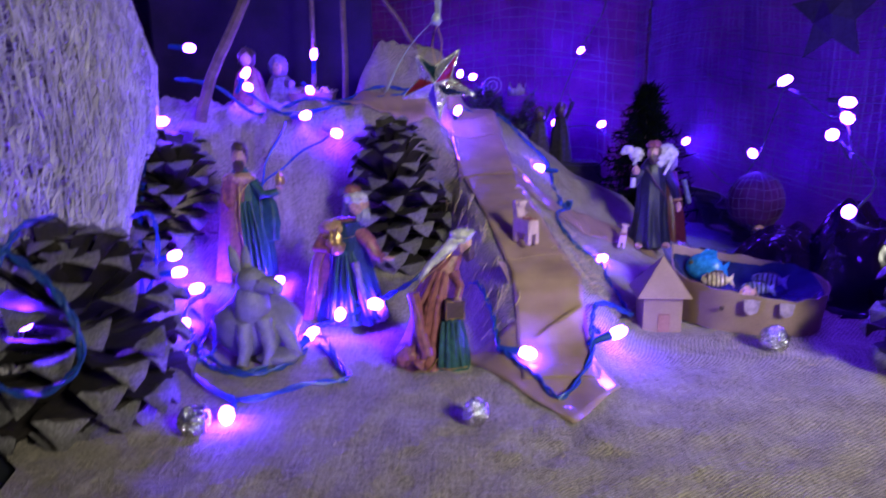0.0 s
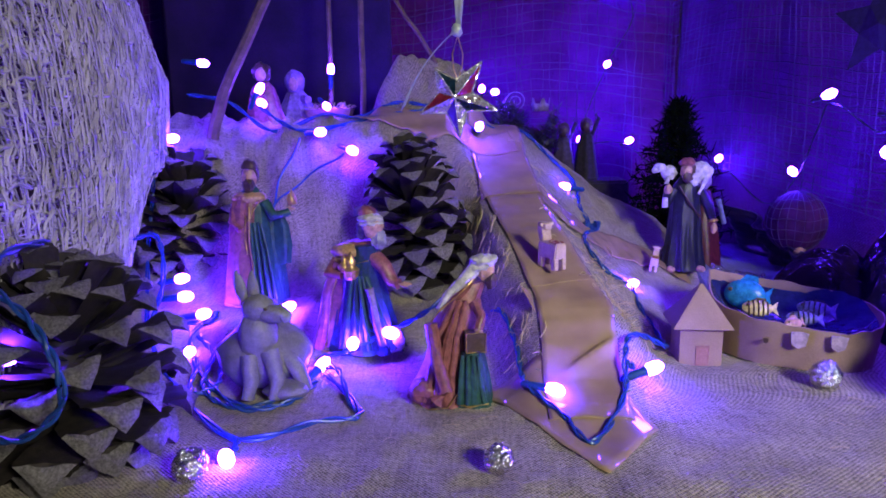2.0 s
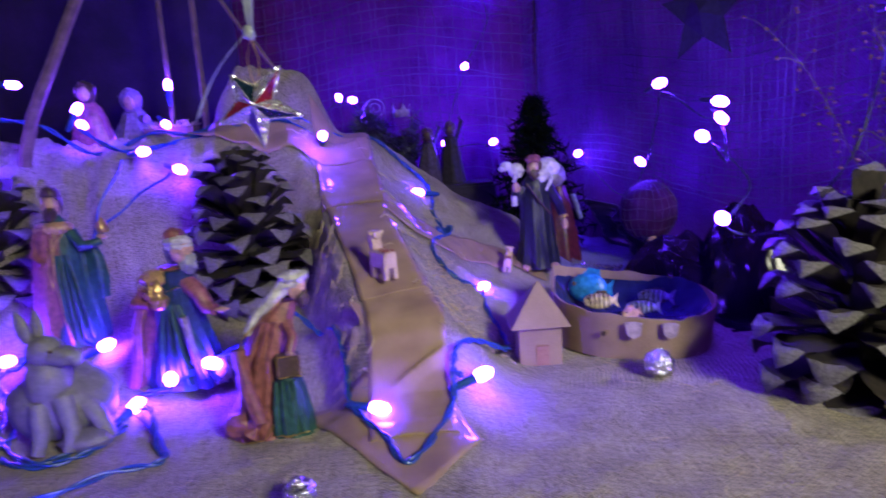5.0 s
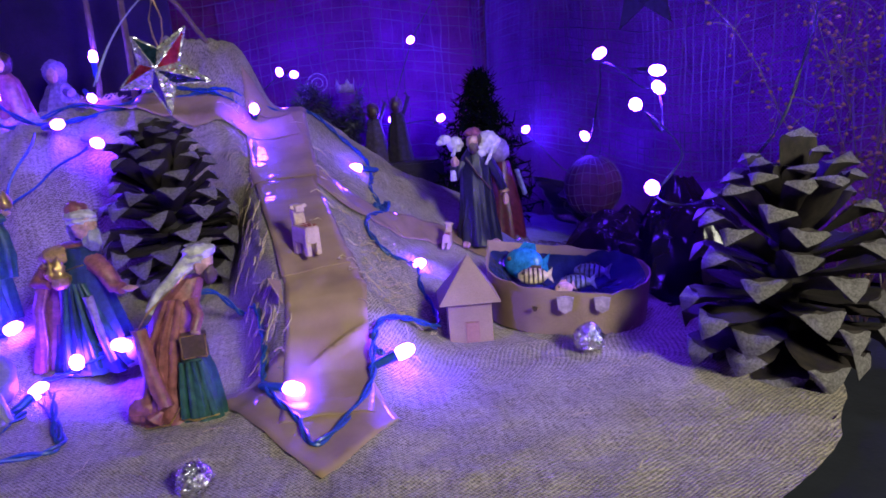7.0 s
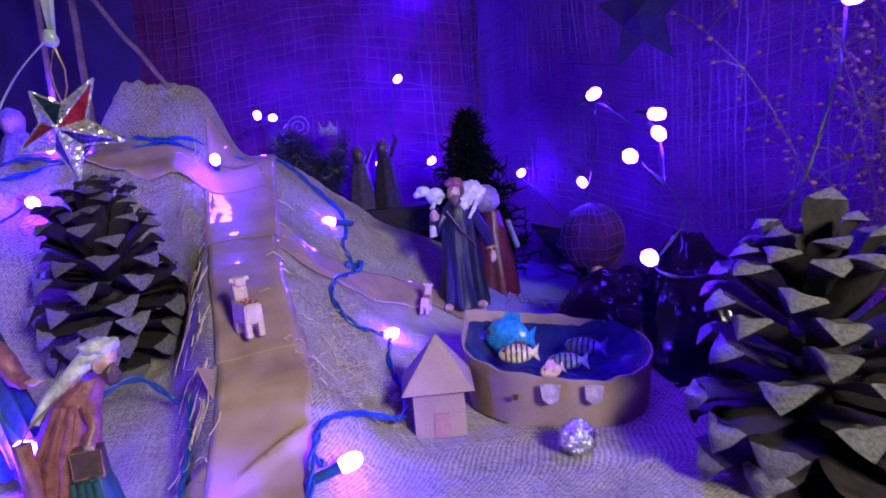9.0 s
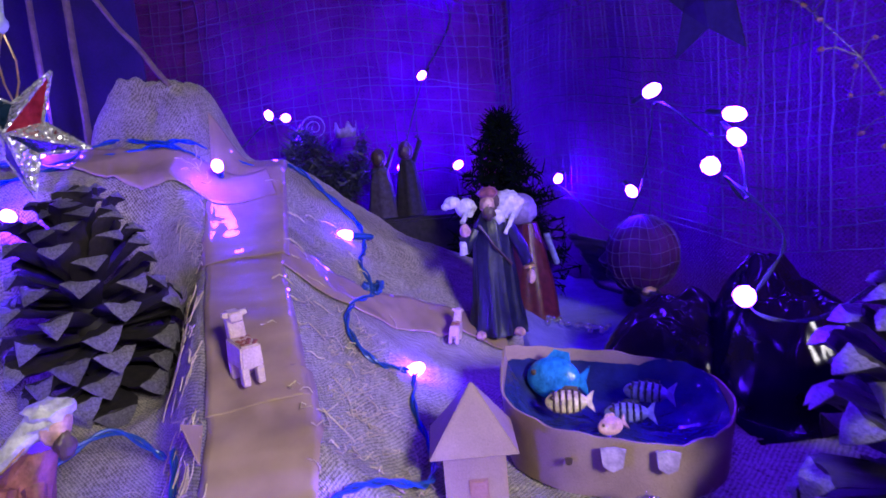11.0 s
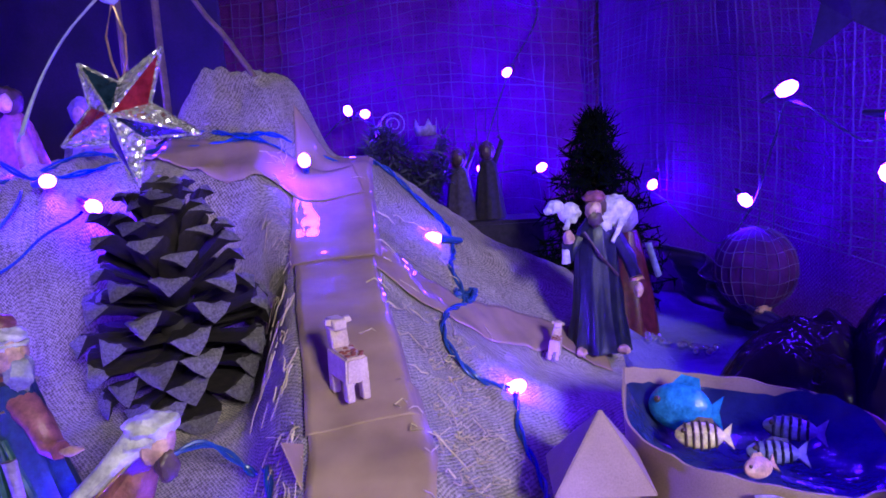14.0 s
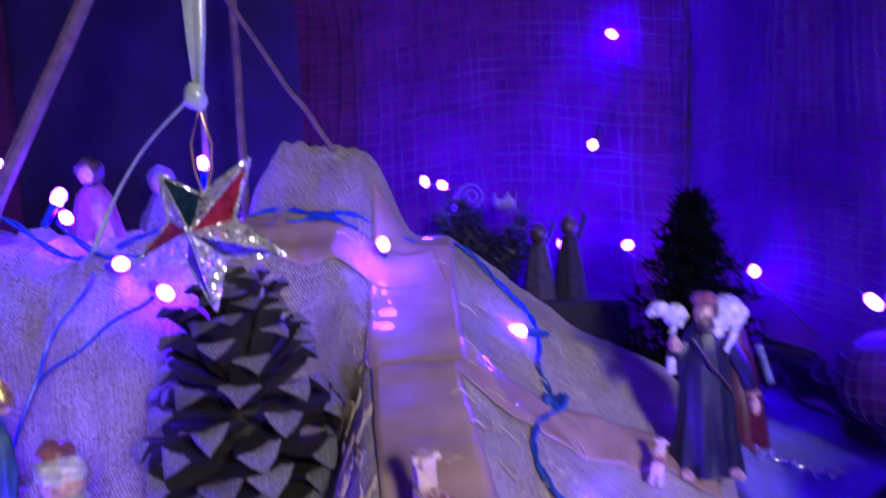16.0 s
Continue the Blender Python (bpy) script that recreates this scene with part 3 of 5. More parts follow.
cable([(0.103, 0.424, 0.024), (0.108, 0.421, 0.021)], front_string)
cable([(-0.229, 0.503), (-0.214, 0.507), (-0.185, 0.510), (-0.183, 0.521), (-0.190, 0.490), (-0.168, 0.450), (-0.124, 0.406), (-0.099, 0.426), (-0.090, 0.456)], front_string)
cable([(-0.090, 0.456), (-0.075, 0.445, 0.010), (-0.060, 0.410), (-0.052, 0.399)], front_string)
cable([(-0.225, 0.300, 0.26), (-0.214, 0.300, 0.196), (-0.202, 0.310, 0.167), (-0.192, 0.310, 0.150), (-0.195, 0.310, 0.129), (-0.198, 0.300, 0.116), (-0.179, 0.290, 0.108), (-0.156, 0.280, 0.096), (-0.144, 0.275, 0.078), (-0.146, 0.275, 0.061), (-0.166, 0.275, 0.048), (-0.191, 0.280, 0.053), (-0.195, 0.280, 0.071), (-0.191, 0.285, 0.089), (-0.179, 0.290, 0.110), (-0.186, 0.320, 0.116), (-0.213, 0.400, 0.104), (-0.218, 0.470, 0.091), (-0.213, 0.500, 0.087), (-0.211, 0.500, 0.059), (-0.222, 0.503, 0.030), (-0.229, 0.503)], front_string)
cable([(-0.198, 0.300, 0.116), (-0.215, 0.310, 0.113), (-0.227, 0.320, 0.116)], front_string)
cable([(-0.108, 0.346, 0.004), (-0.110, 0.358), (-0.116, 0.364)], front_string)

cable([(-0.185, 0.490), (-0.168, 0.472), (-0.164, 0.452), (-0.158, 0.430), (-0.142, 0.412), (-0.118, 0.401), (-0.096, 0.412), (-0.088, 0.440)], front_string)
cable([(-0.190, 0.478), (-0.174, 0.462), (-0.170, 0.440), (-0.160, 0.420), (-0.150, 0.432), (-0.156, 0.455), (-0.166, 0.480)], front_string)

hill_string = thing("string_lights", "violet string lights on twisted dark cable over the mound", "string lights", "light strings")
for at, aim in (((0.017, 0.685, 0.156), (0.1, -0.6, 0.3)), ((0.099, 0.695, 0.097), (-1, -0.3, 0.2)), ((0.141, 0.583, 0.029), (0.8, 0.2, 0.2)), ((-0.121, 0.627, 0.155), (0.8, -0.6, 0.1)),
                ((-0.092, 0.619, 0.139), (0.7, -0.6, -0.2)), ((-0.187, 0.673, 0.194), (0.4, 0.2, 0.8)), ((-0.188, 0.680, 0.181), (0.4, -0.4, -0.2)), ((-0.249, 0.698, 0.220), (0.9, 0, -0.1)),
                ((-0.144, 0.788, 0.217), (0.1, -0.2, 1)), ((-0.149, 0.780, 0.178), (0.4, -0.5, -0.3)), ((-0.247, 0.613, 0.152), (1, -0.1, 0))):
    bulb(hill_string, at, aim)
cable([(-0.25, 0.66, 0.19), (-0.21, 0.655, 0.182), (-0.175, 0.668), (-0.133, 0.690), (-0.102, 0.705), (-0.066, 0.715), (-0.03, 0.711), (-0.007, 0.714), (0.030, 0.728), (0.060, 0.738), (0.085, 0.728), (0.108, 0.712), (0.112, 0.690), (0.110, 0.665), (0.118, 0.645), (0.107, 0.614), (0.105, 0.580), (0.119, 0.565), (0.137, 0.578)], hill_string)
cable([(-0.188, 0.672, 0.178), (-0.150, 0.660), (-0.11, 0.668), (-0.08, 0.695), (-0.05, 0.702), (-0.02, 0.708), (0.01, 0.705), (0.017, 0.692, 0.150)], hill_string)
cable([(-0.249, 0.613, 0.150), (-0.262, 0.612, 0.150), (-0.262, 0.60, 0.11), (-0.262, 0.58, 0.06), (-0.229, 0.503)], hill_string)
cable([(-0.14, 0.632, 0.15), (-0.155, 0.605, 0.11), (-0.160, 0.585, 0.07), (-0.146, 0.530, 0.035), (-0.132, 0.519, 0.027)], hill_string, twin=False)
cable([(-0.10, 0.620, 0.137), (-0.135, 0.616, 0.115), (-0.158, 0.600, 0.095)], hill_string, twin=False)
knot = [(0.118 + 0.006 * math.cos(a), 0.645 + 0.004 * math.sin(a * 1.5), ground(0.118, 0.645) + 0.005 + 0.003 * math.sin(a * 2.3)) for a in (k * 0.8 for k in range(14))]
cable(knot, hill_string)

wall_string = thing("string_lights", "violet string lights hung on the cloth backdrop", "string lights", "light strings")
WALL_BULBS = [(0.020, 0.885, 0.196), (0.036, 0.885, 0.192), (0.174, 0.905, 0.223), (0.144, 0.915, 0.132), (0.203, 0.900, 0.130), (0.290, 0.830, 0.112), (0.317, 0.705, 0.108), (0.305, 0.625, 0.179),
              (0.282, 0.497, 0.140), (0.321, 0.550, 0.149), (0.321, 0.552, 0.161), (0.270, 0.445, 0.094), (0.376, 0.450, 0.208), (0.197, 0.930, 0.326)]
for i, at in enumerate(WALL_BULBS):
    bulb(wall_string, at, (0.5 * math.sin(i * 2.1), -0.7, 0.4 * math.cos(i * 1.7)), DIMMED_SOCKET)
cable([(-0.02, 0.90, 0.16), (0.016, 0.893, 0.19), (0.036, 0.895, 0.185), (0.09, 0.915, 0.14), (0.14, 0.925, 0.125), (0.20, 0.91, 0.125), (0.25, 0.87, 0.08), (0.29, 0.84, 0.105), (0.315, 0.76, 0.07), (0.322, 0.71, 0.10), (0.32, 0.67, 0.15), (0.31, 0.63, 0.172), (0.325, 0.59, 0.15), (0.324, 0.558, 0.148), (0.31, 0.52, 0.12), (0.29, 0.50, 0.135), (0.30, 0.47, 0.11), (0.275, 0.45, 0.088), (0.30, 0.44, 0.085), (0.33, 0.425, 0.12), (0.35, 0.43, 0.16), (0.375, 0.455, 0.20), (0.385, 0.47, 0.28)], wall_string, r=0.0004, material=DIMMED_CABLE)
cable([(0.197, 0.937, 0.32), (0.21, 0.94, 0.28), (0.18, 0.93, 0.23), (0.174, 0.912, 0.218), (0.16, 0.93, 0.18), (0.144, 0.922, 0.135)], wall_string, r=0.0004, material=DIMMED_CABLE)


# ---- painted figurines: one plain mesh each ----
def paint(name, a, rough=0.38, metal=0.0):
    low, high = tuple(c * 0.62 for c in a), tuple(min(1.0, c * 1.28 + 0.008) for c in a)
    return surface(name, low, high, 240, rough=rough, metal=metal, bump=0.35, fine=900)


ROSE, GREEN, NAVY = paint("rose_paint", (0.25, 0.085, 0.092)), paint("green_paint", (0.018, 0.075, 0.065)), paint("navy_paint", (0.005, 0.006, 0.022))
GOLD, SKIN, BROWN = paint("gold_paint", (0.62, 0.42, 0.14), 0.3, 0.7), paint("skin_paint", (0.50, 0.30, 0.20)), paint("brown_paint", (0.07, 0.04, 0.028))
WHITE, GREY, TAN = paint("white_paint", (0.54, 0.52, 0.50), 0.45), paint("grey_paint", (0.25, 0.25, 0.28), 0.5), paint("tan_paint", (0.45, 0.27, 0.14))
DONKEY, LILAC, RED, BLUE = surface("donkey_grey", (0.15, 0.145, 0.16), (0.23, 0.22, 0.235), 160, rough=0.5, bump=0.3, fine=800), paint("lilac_paint", (0.24, 0.18, 0.28), 0.5), paint("red_paint", (0.07, 0.005, 0.010)), paint("blue_paint", (0.012, 0.040, 0.075))


def statue(b, at, label, category, turn=0.0, name="figurine", group="", fold=0.0012):
    bmesh.ops.subdivide_edges(b.bm, edges=[e for e in b.bm.edges if e.calc_length() > 0.0016], cuts=1, use_grid_fill=True)
    b.bm.normal_update()
    for v in b.bm.verts:
        f = noise.ridged_multi_fractal(Vector((v.co.x * 190, v.co.y * 190, v.co.z * 60)), 0.9, 2.0, 3, 0.8, 2.0)
        v.co += v.normal * (fold * (f - 1.1) + 0.00035 * noise.noise(v.co * 420))
    ob = b.make(name, None, label, 50)
    ob.matrix_basis = pose(*at, 0, 0, turn)
    return tagged(ob, "", category, group)


def standing_king():
    b = Build()
    b.loft([(0, 0, z, rx, ry) for z, rx, ry in ((0, 0.019, 0.015), (0.004, 0.0185, 0.0145), (0.02, 0.0165, 0.013), (0.045, 0.0135, 0.011), (0.070, 0.0125, 0.0095), (0.084, 0.0105, 0.008), (0.092, 0.005, 0.005))], GREEN, 32, 9, 0.09)
    b.loft([(-0.0105 + 0.002 * k, -0.0025, z, rx, ry) for k, (z, rx, ry) in enumerate(((0.001, 0.0165, 0.0125), (0.02, 0.0155, 0.012), (0.05, 0.0125, 0.011), (0.075, 0.0120, 0.009), (0.086, 0.0095, 0.007)))], ROSE, 32, 7, 0.08)
    b.loft([(0.006, 0.008, z, rx, ry) for z, rx, ry in ((0.001, 0.016, 0.009), (0.03, 0.0145, 0.008), (0.07, 0.011, 0.006))], GREEN, 24, 7, 0.10)
    b.ball((-0.001, -0.001, 0.083), (0.0138, 0.0100, 0.0062), TAN)
    b.tube([(-0.010, -0.008, 0.082), (-0.004, -0.011, 0.072), (0.0, -0.0115, 0.066), (0.003, -0.011, 0.074), (0.010, -0.008, 0.083)], 0.0010, GOLD)
    b.tube([(-0.002, -0.0125, 0.068), (-0.004, -0.0135, 0.055), (-0.002, -0.0145, 0.042)], 0.0011, GOLD)
    b.ball((0, -0.0020, 0.0985), (0.0060, 0.0064, 0.0082), SKIN)
    b.ball((0, -0.0055, 0.0935), (0.0052, 0.0042, 0.0064), BROWN, rough=0.2)
    b.ball((0, 0.0022, 0.1005), (0.0074, 0.0068, 0.0098), BROWN, rough=0.2)
    b.ball((0, -0.0086, 0.0985), (0.0011, 0.0014, 0.0022), SKIN)
    b.loft([(0, 0.0, z, r, r) for z, r in ((0.1045, 0.0066), (0.107, 0.0070), (0.111, 0.0050), (0.1125, 0.0015))], BROWN, 14, 7, 0.12)
    b.tube([(0.010, -0.002, 0.080), (0.017, -0.006, 0.070), (0.024, -0.006, 0.071), (0.029, -0.003, 0.073)], 0.0050, GREEN, 10, 0.0032)
    b.tube([(-0.010, -0.003, 0.080), (-0.013, -0.009, 0.066), (-0.006, -0.013, 0.060)], 0.0046, ROSE, 10, 0.0030)
    b.ball((0.030, -0.003, 0.0745), (0.0042, 0.0030, 0.0022), SKIN)
    b.loft([(0.031, -0.003, z, r, r) for z, r in ((0.0765, 0.0022), (0.078, 0.0040), (0.082, 0.0044), (0.085, 0.0032), (0.0875, 0.0018), (0.0905, 0.0007))], GOLD, 12)
    b.ball((-0.008, -0.012, 0.004), (0.006, 0.005, 0.004), BROWN)
    b.tube([(0.001, -0.0125, 0.078), (0.000, -0.0150, 0.050), (0.002, -0.0165, 0.024), (0.005, -0.0165, 0.003)], 0.0012, GOLD)
    b.tube([(-0.024, -0.010, 0.004), (-0.014, -0.0165, 0.003), (0.002, -0.0170, 0.003)], 0.0011, GOLD)
    b.loft([(0.019, 0.006, z, rx, ry) for z, rx, ry in ((0.030, 0.007, 0.004), (0.045, 0.0085, 0.005), (0.060, 0.0070, 0.004), (0.072, 0.0035, 0.003))], GREEN, 16, 5, 0.12)
    for k in range(4):
        x = 0.002 + 0.0048 * k
        b.tube([(x * 0.5, -0.0105, 0.066), (x * 0.8, -0.0128, 0.040), (x, -0.0150 + 0.0016 * k, 0.006)], 0.0017, GREEN, 7, 0.0026)
    statue(b, (-0.155, 0.537, ground(-0.155, 0.537) + 0.001), "standing painted king figurine in rose cloak and green robe", "figurine", 4, group="painted figurines")


def bowing_king():
    b = Build()
    b.loft([(x, y, z, rx, ry) for x, y, z, rx, ry in ((0.004, -0.004, 0, 0.027, 0.019), (0.004, -0.004, 0.004, 0.026, 0.0185), (0.003, -0.005, 0.02, 0.022, 0.017), (0.003, -0.007, 0.045, 0.0165, 0.014), (0.004, -0.010, 0.066, 0.0135, 0.012), (0.008, -0.014, 0.082, 0.009, 0.009))], BLUE, 36, 11, 0.10)
    b.loft([(x, y, z, rx, ry) for x, y, z, rx, ry in ((-0.013, 0.003, 0.002, 0.0185, 0.015), (-0.014, 0.002, 0.02, 0.0175, 0.015), (-0.010, 0.0, 0.05, 0.0145, 0.0135), (-0.002, -0.005, 0.072, 0.0125, 0.0115), (0.004, -0.010, 0.084, 0.008, 0.008))], ROSE, 32, 8, 0.09)
    b.ball((-0.003, -0.011, 0.076), (0.0145, 0.0115, 0.0075), TAN)
    b.tube([(-0.016, -0.017, 0.071), (-0.004, -0.0235, 0.068), (0.010, -0.021, 0.071)], 0.0009, GOLD)
    b.tube([(-0.012, -0.014, 0.070), (-0.017, -0.022, 0.062), (-0.007, -0.026, 0.062)], 0.0050, ROSE, 10, 0.0034)
    b.loft([(-0.006, -0.0265, z, r, r) for z, r in ((0.063, 0.0020), (0.066, 0.0042), (0.069, 0.0044), (0.071, 0.0028), (0.074, 0.0022), (0.077, 0.0006))], GOLD, 12)
    b.tube([(0.010, -0.014, 0.075), (0.020, -0.019, 0.066), (0.025, -0.022, 0.056), (0.030, -0.024, 0.055)], 0.0066, ROSE, 10, 0.0044)
    b.ball((0.034, -0.024, 0.0545), (0.0050, 0.0028, 0.0024), SKIN)
    b.ball((0.013, -0.018, 0.0935), (0.0070, 0.0066, 0.0088), SKIN)
    b.ball((0.0195, -0.020, 0.0950), (0.0018, 0.0014, 0.0020), SKIN)
    b.ball((0.0165, -0.019, 0.0860), (0.0058, 0.0050, 0.0090), GREY, rough=0.25)
    b.ball((0.0115, -0.0165, 0.1000), (0.0092, 0.0086, 0.0044), WHITE, rough=0.25)
    b.ball((0.0120, -0.0170, 0.0970), (0.0088, 0.0084, 0.0030), WHITE, rough=0.3)
    b.ball((0.0090, -0.0145, 0.1045), (0.0066, 0.0066, 0.0052), ROSE)
    b.ball((0.006, -0.012, 0.093), (0.0058, 0.0060, 0.0090), GREY, rough=0.2)
    b.tube([(0.010, -0.024, 0.052), (0.014, -0.026, 0.030), (0.018, -0.026, 0.010)], 0.0030, LILAC, 8)
    b.ball((0.024, -0.012, 0.010), (0.008, 0.008, 0.010), WHITE, rough=0.3)
    b.loft([(-0.001, -0.0275, z, r, r) for z, r in ((0.058, 0.0030), (0.061, 0.0054), (0.066, 0.0058), (0.069, 0.0034), (0.072, 0.0040), (0.075, 0.0026), (0.079, 0.0008))], GOLD, 14)
    b.tube([(-0.010, -0.020, 0.070), (-0.020, -0.018, 0.045), (-0.024, -0.014, 0.020), (-0.029, -0.010, 0.003)], 0.0040, ROSE, 8, 0.0052)
    b.tube([(-0.008, -0.0225, 0.070), (-0.0165, -0.0215, 0.045), (-0.020, -0.018, 0.020), (-0.024, -0.0145, 0.003)], 0.0011, GOLD)
    b.tube([(-0.030, -0.012, 0.003), (-0.020, -0.019, 0.002), (-0.006, -0.0235, 0.003)], 0.0011, GOLD)
    for k in range(5):
        x = -0.012 + 0.0075 * k
        b.tube([(0.002 + x * 0.3, -0.0215, 0.060), (0.003 + x * 0.7, -0.0225, 0.034), (0.004 + x * 1.1, -0.0215 + 0.0012 * k, 0.004)], 0.0019, BLUE if k % 2 else GREEN, 7, 0.0032)
    statue(b, (-0.066, 0.490, ground(-0.066, 0.490) + 0.001), "bowing painted king figurine with white turban and blue robe", "figurine", 0, group="painted figurines").scale = (1.0, 0.95, 0.94)


def kneeling_king():
    b = Build()
    b.loft([(x, y, z, rx, ry) for x, y, z, rx, ry in ((-0.005, 0, 0, 0.022, 0.018), (-0.005, 0, 0.004, 0.0225, 0.018), (-0.003, 0, 0.016, 0.018, 0.016), (-0.001, 0, 0.032, 0.0140, 0.0135), (0.001, 0, 0.050, 0.0130, 0.0120), (0.006, 0.001, 0.063, 0.0110, 0.0100), (0.013, 0.002, 0.073, 0.0065, 0.0065))], ROSE, 34, 8, 0.10)
    b.ball((-0.017, -0.010, 0.008), (0.0105, 0.0090, 0.0085), ROSE, rough=0.25)
    b.tube([(-0.024, -0.014, 0.003), (-0.014, -0.021, 0.0015), (-0.003, -0.020, 0.002), (0.003, -0.018, 0.010)], 0.0009, GOLD)
    b.tube([(-0.012, -0.014, 0.052), (-0.009, -0.017, 0.030), (-0.004, -0.018, 0.012), (-0.010, -0.020, 0.005)], 0.0042, ROSE, 8, 0.0056)
    b.loft([(0.011, -0.008, z, rx, ry) for z, rx, ry in ((0, 0.0125, 0.0105), (0.004, 0.0125, 0.0105), (0.02, 0.0110, 0.0095), (0.034, 0.007, 0.007))], GREEN, 26, 8, 0.10)
    b.box((0.0135, -0.0135, 0.041), (0.0125, 0.0080, 0.0125), BROWN, 15)
    for z in (0.0352, 0.0468):
        b.tube([(0.0080, -0.0188, z), (0.0196, -0.0162, z)], 0.0007, GOLD)
    for x, y in ((0.0080, -0.0188), (0.0196, -0.0162)):
        b.tube([(x, y, 0.0352), (x, y, 0.0468)], 0.0007, GOLD)
    b.tube([(0.013, -0.006, 0.062), (0.017, -0.012, 0.055), (0.015, -0.0165, 0.048)], 0.0046, ROSE, 8, 0.0030)
    b.ball((0.0155, -0.0165, 0.048), (0.0030, 0.0026, 0.0024), SKIN)
    b.ball((0.0195, 0.001, 0.0795), (0.0062, 0.0060, 0.0075), SKIN)
    b.ball((0.0225, -0.001, 0.0735), (0.0044, 0.0042, 0.0060), BROWN, rough=0.2)
    b.ball((0.0185, 0.002, 0.0850), (0.0088, 0.0080, 0.0046), WHITE, rough=0.25)
    b.ball((0.0170, 0.002, 0.0810), (0.0080, 0.0078, 0.0044), WHITE, rough=0.3)
    b.tube([(0.014, 0.001, 0.081), (0.006, -0.003, 0.074), (-0.002, -0.007, 0.067), (-0.008, -0.009, 0.058)], 0.0050, WHITE, 10, 0.0024)
    b.tube([(0.013, -0.006, 0.076), (0.003, -0.0125, 0.067), (-0.006, -0.0135, 0.060), (-0.012, -0.013, 0.052)], 0.0009, GOLD)
    for x, y in ((-0.010, -0.0105), (-0.004, -0.0115), (0.002, -0.0112)):
        b.tube([(x * 0.5 + 0.007, y * 0.75, 0.064), (x + 0.001, y - 0.001, 0.042), (x - 0.003, y - 0.003, 0.018), (x - 0.007, y - 0.004, 0.004)], 0.0024, ROSE, 7, 0.0036)
    for k in range(4):
        b.tube([(0.006 + 0.003 * k, -0.0155, 0.033), (0.004 + 0.0048 * k, -0.0180 + 0.001 * k, 0.003)], 0.0016, GREEN, 7, 0.0026)
    b.tube([(0.000, -0.0165, 0.003), (0.010, -0.0195, 0.0025), (0.021, -0.0155, 0.003)], 0.0010, GOLD)
    statue(b, (0.001, 0.424, 0.0005), "kneeling painted king figurine in rose robe with white head cloth", "figurine", 0, group="painted figurines")


def donkey():
    b = Build()
    b.ball((-0.004, 0.006, 0.021), (0.030, 0.024, 0.0225), DONKEY, 24, 16, 0.10)
    b.ball((-0.002, -0.008, 0.036), (0.0125, 0.0115, 0.0190), DONKEY, 18, 12, 0.08)
    b.ball((0.000, -0.010, 0.056), (0.0105, 0.0080, 0.0088), DONKEY, 18, 12)
    b.ball((0.010, -0.013, 0.0535), (0.0100, 0.0060, 0.0058), DONKEY, 16, 10, 0.05)
    b.ball((0.0175, -0.0145, 0.0525), (0.0042, 0.0046, 0.0046), GREY, 12, 8)
    b.ball((0.0065, -0.0175, 0.0575), 0.0012, BROWN, 8, 6)
    for x, dx in ((-0.010, -0.004), (-0.004, 0.000)):
        b.loft([(x + dx * t, -0.006, 0.060 + 0.019 * t, 0.0034 * r, 0.0020 * r) for t, r in ((0, 0.8), (0.25, 1.2), (0.55, 1.1), (0.85, 0.6), (1.0, 0.15))], DONKEY, 10)
    b.tube([(0.006, -0.014, 0.030), (0.012, -0.020, 0.014), (0.010, -0.023, 0.003)], 0.0060, DONKEY, 10, 0.0042)
    b.tube([(0.012, -0.006, 0.026), (0.022, -0.010, 0.016), (0.027, -0.012, 0.004)], 0.0062, DONKEY, 10, 0.0044)
    b.tube([(-0.006, -0.016, 0.028), (-0.004, -0.022, 0.012), (-0.006, -0.024, 0.003)], 0.0056, DONKEY, 10, 0.0042)
    b.ball((0.016, -0.016, 0.006), (0.014, 0.010, 0.006), DONKEY, rough=0.2)
    b.tube([(-0.002, -0.004, 0.058), (-0.008, 0.004, 0.050), (-0.012, 0.010, 0.040)], 0.0030, GREY, 6)
    statue(b, (-0.117, 0.436, 0.0005), "grey resting donkey figurine with upright ears", "figurine", group="painted figurines", fold=0.0002)


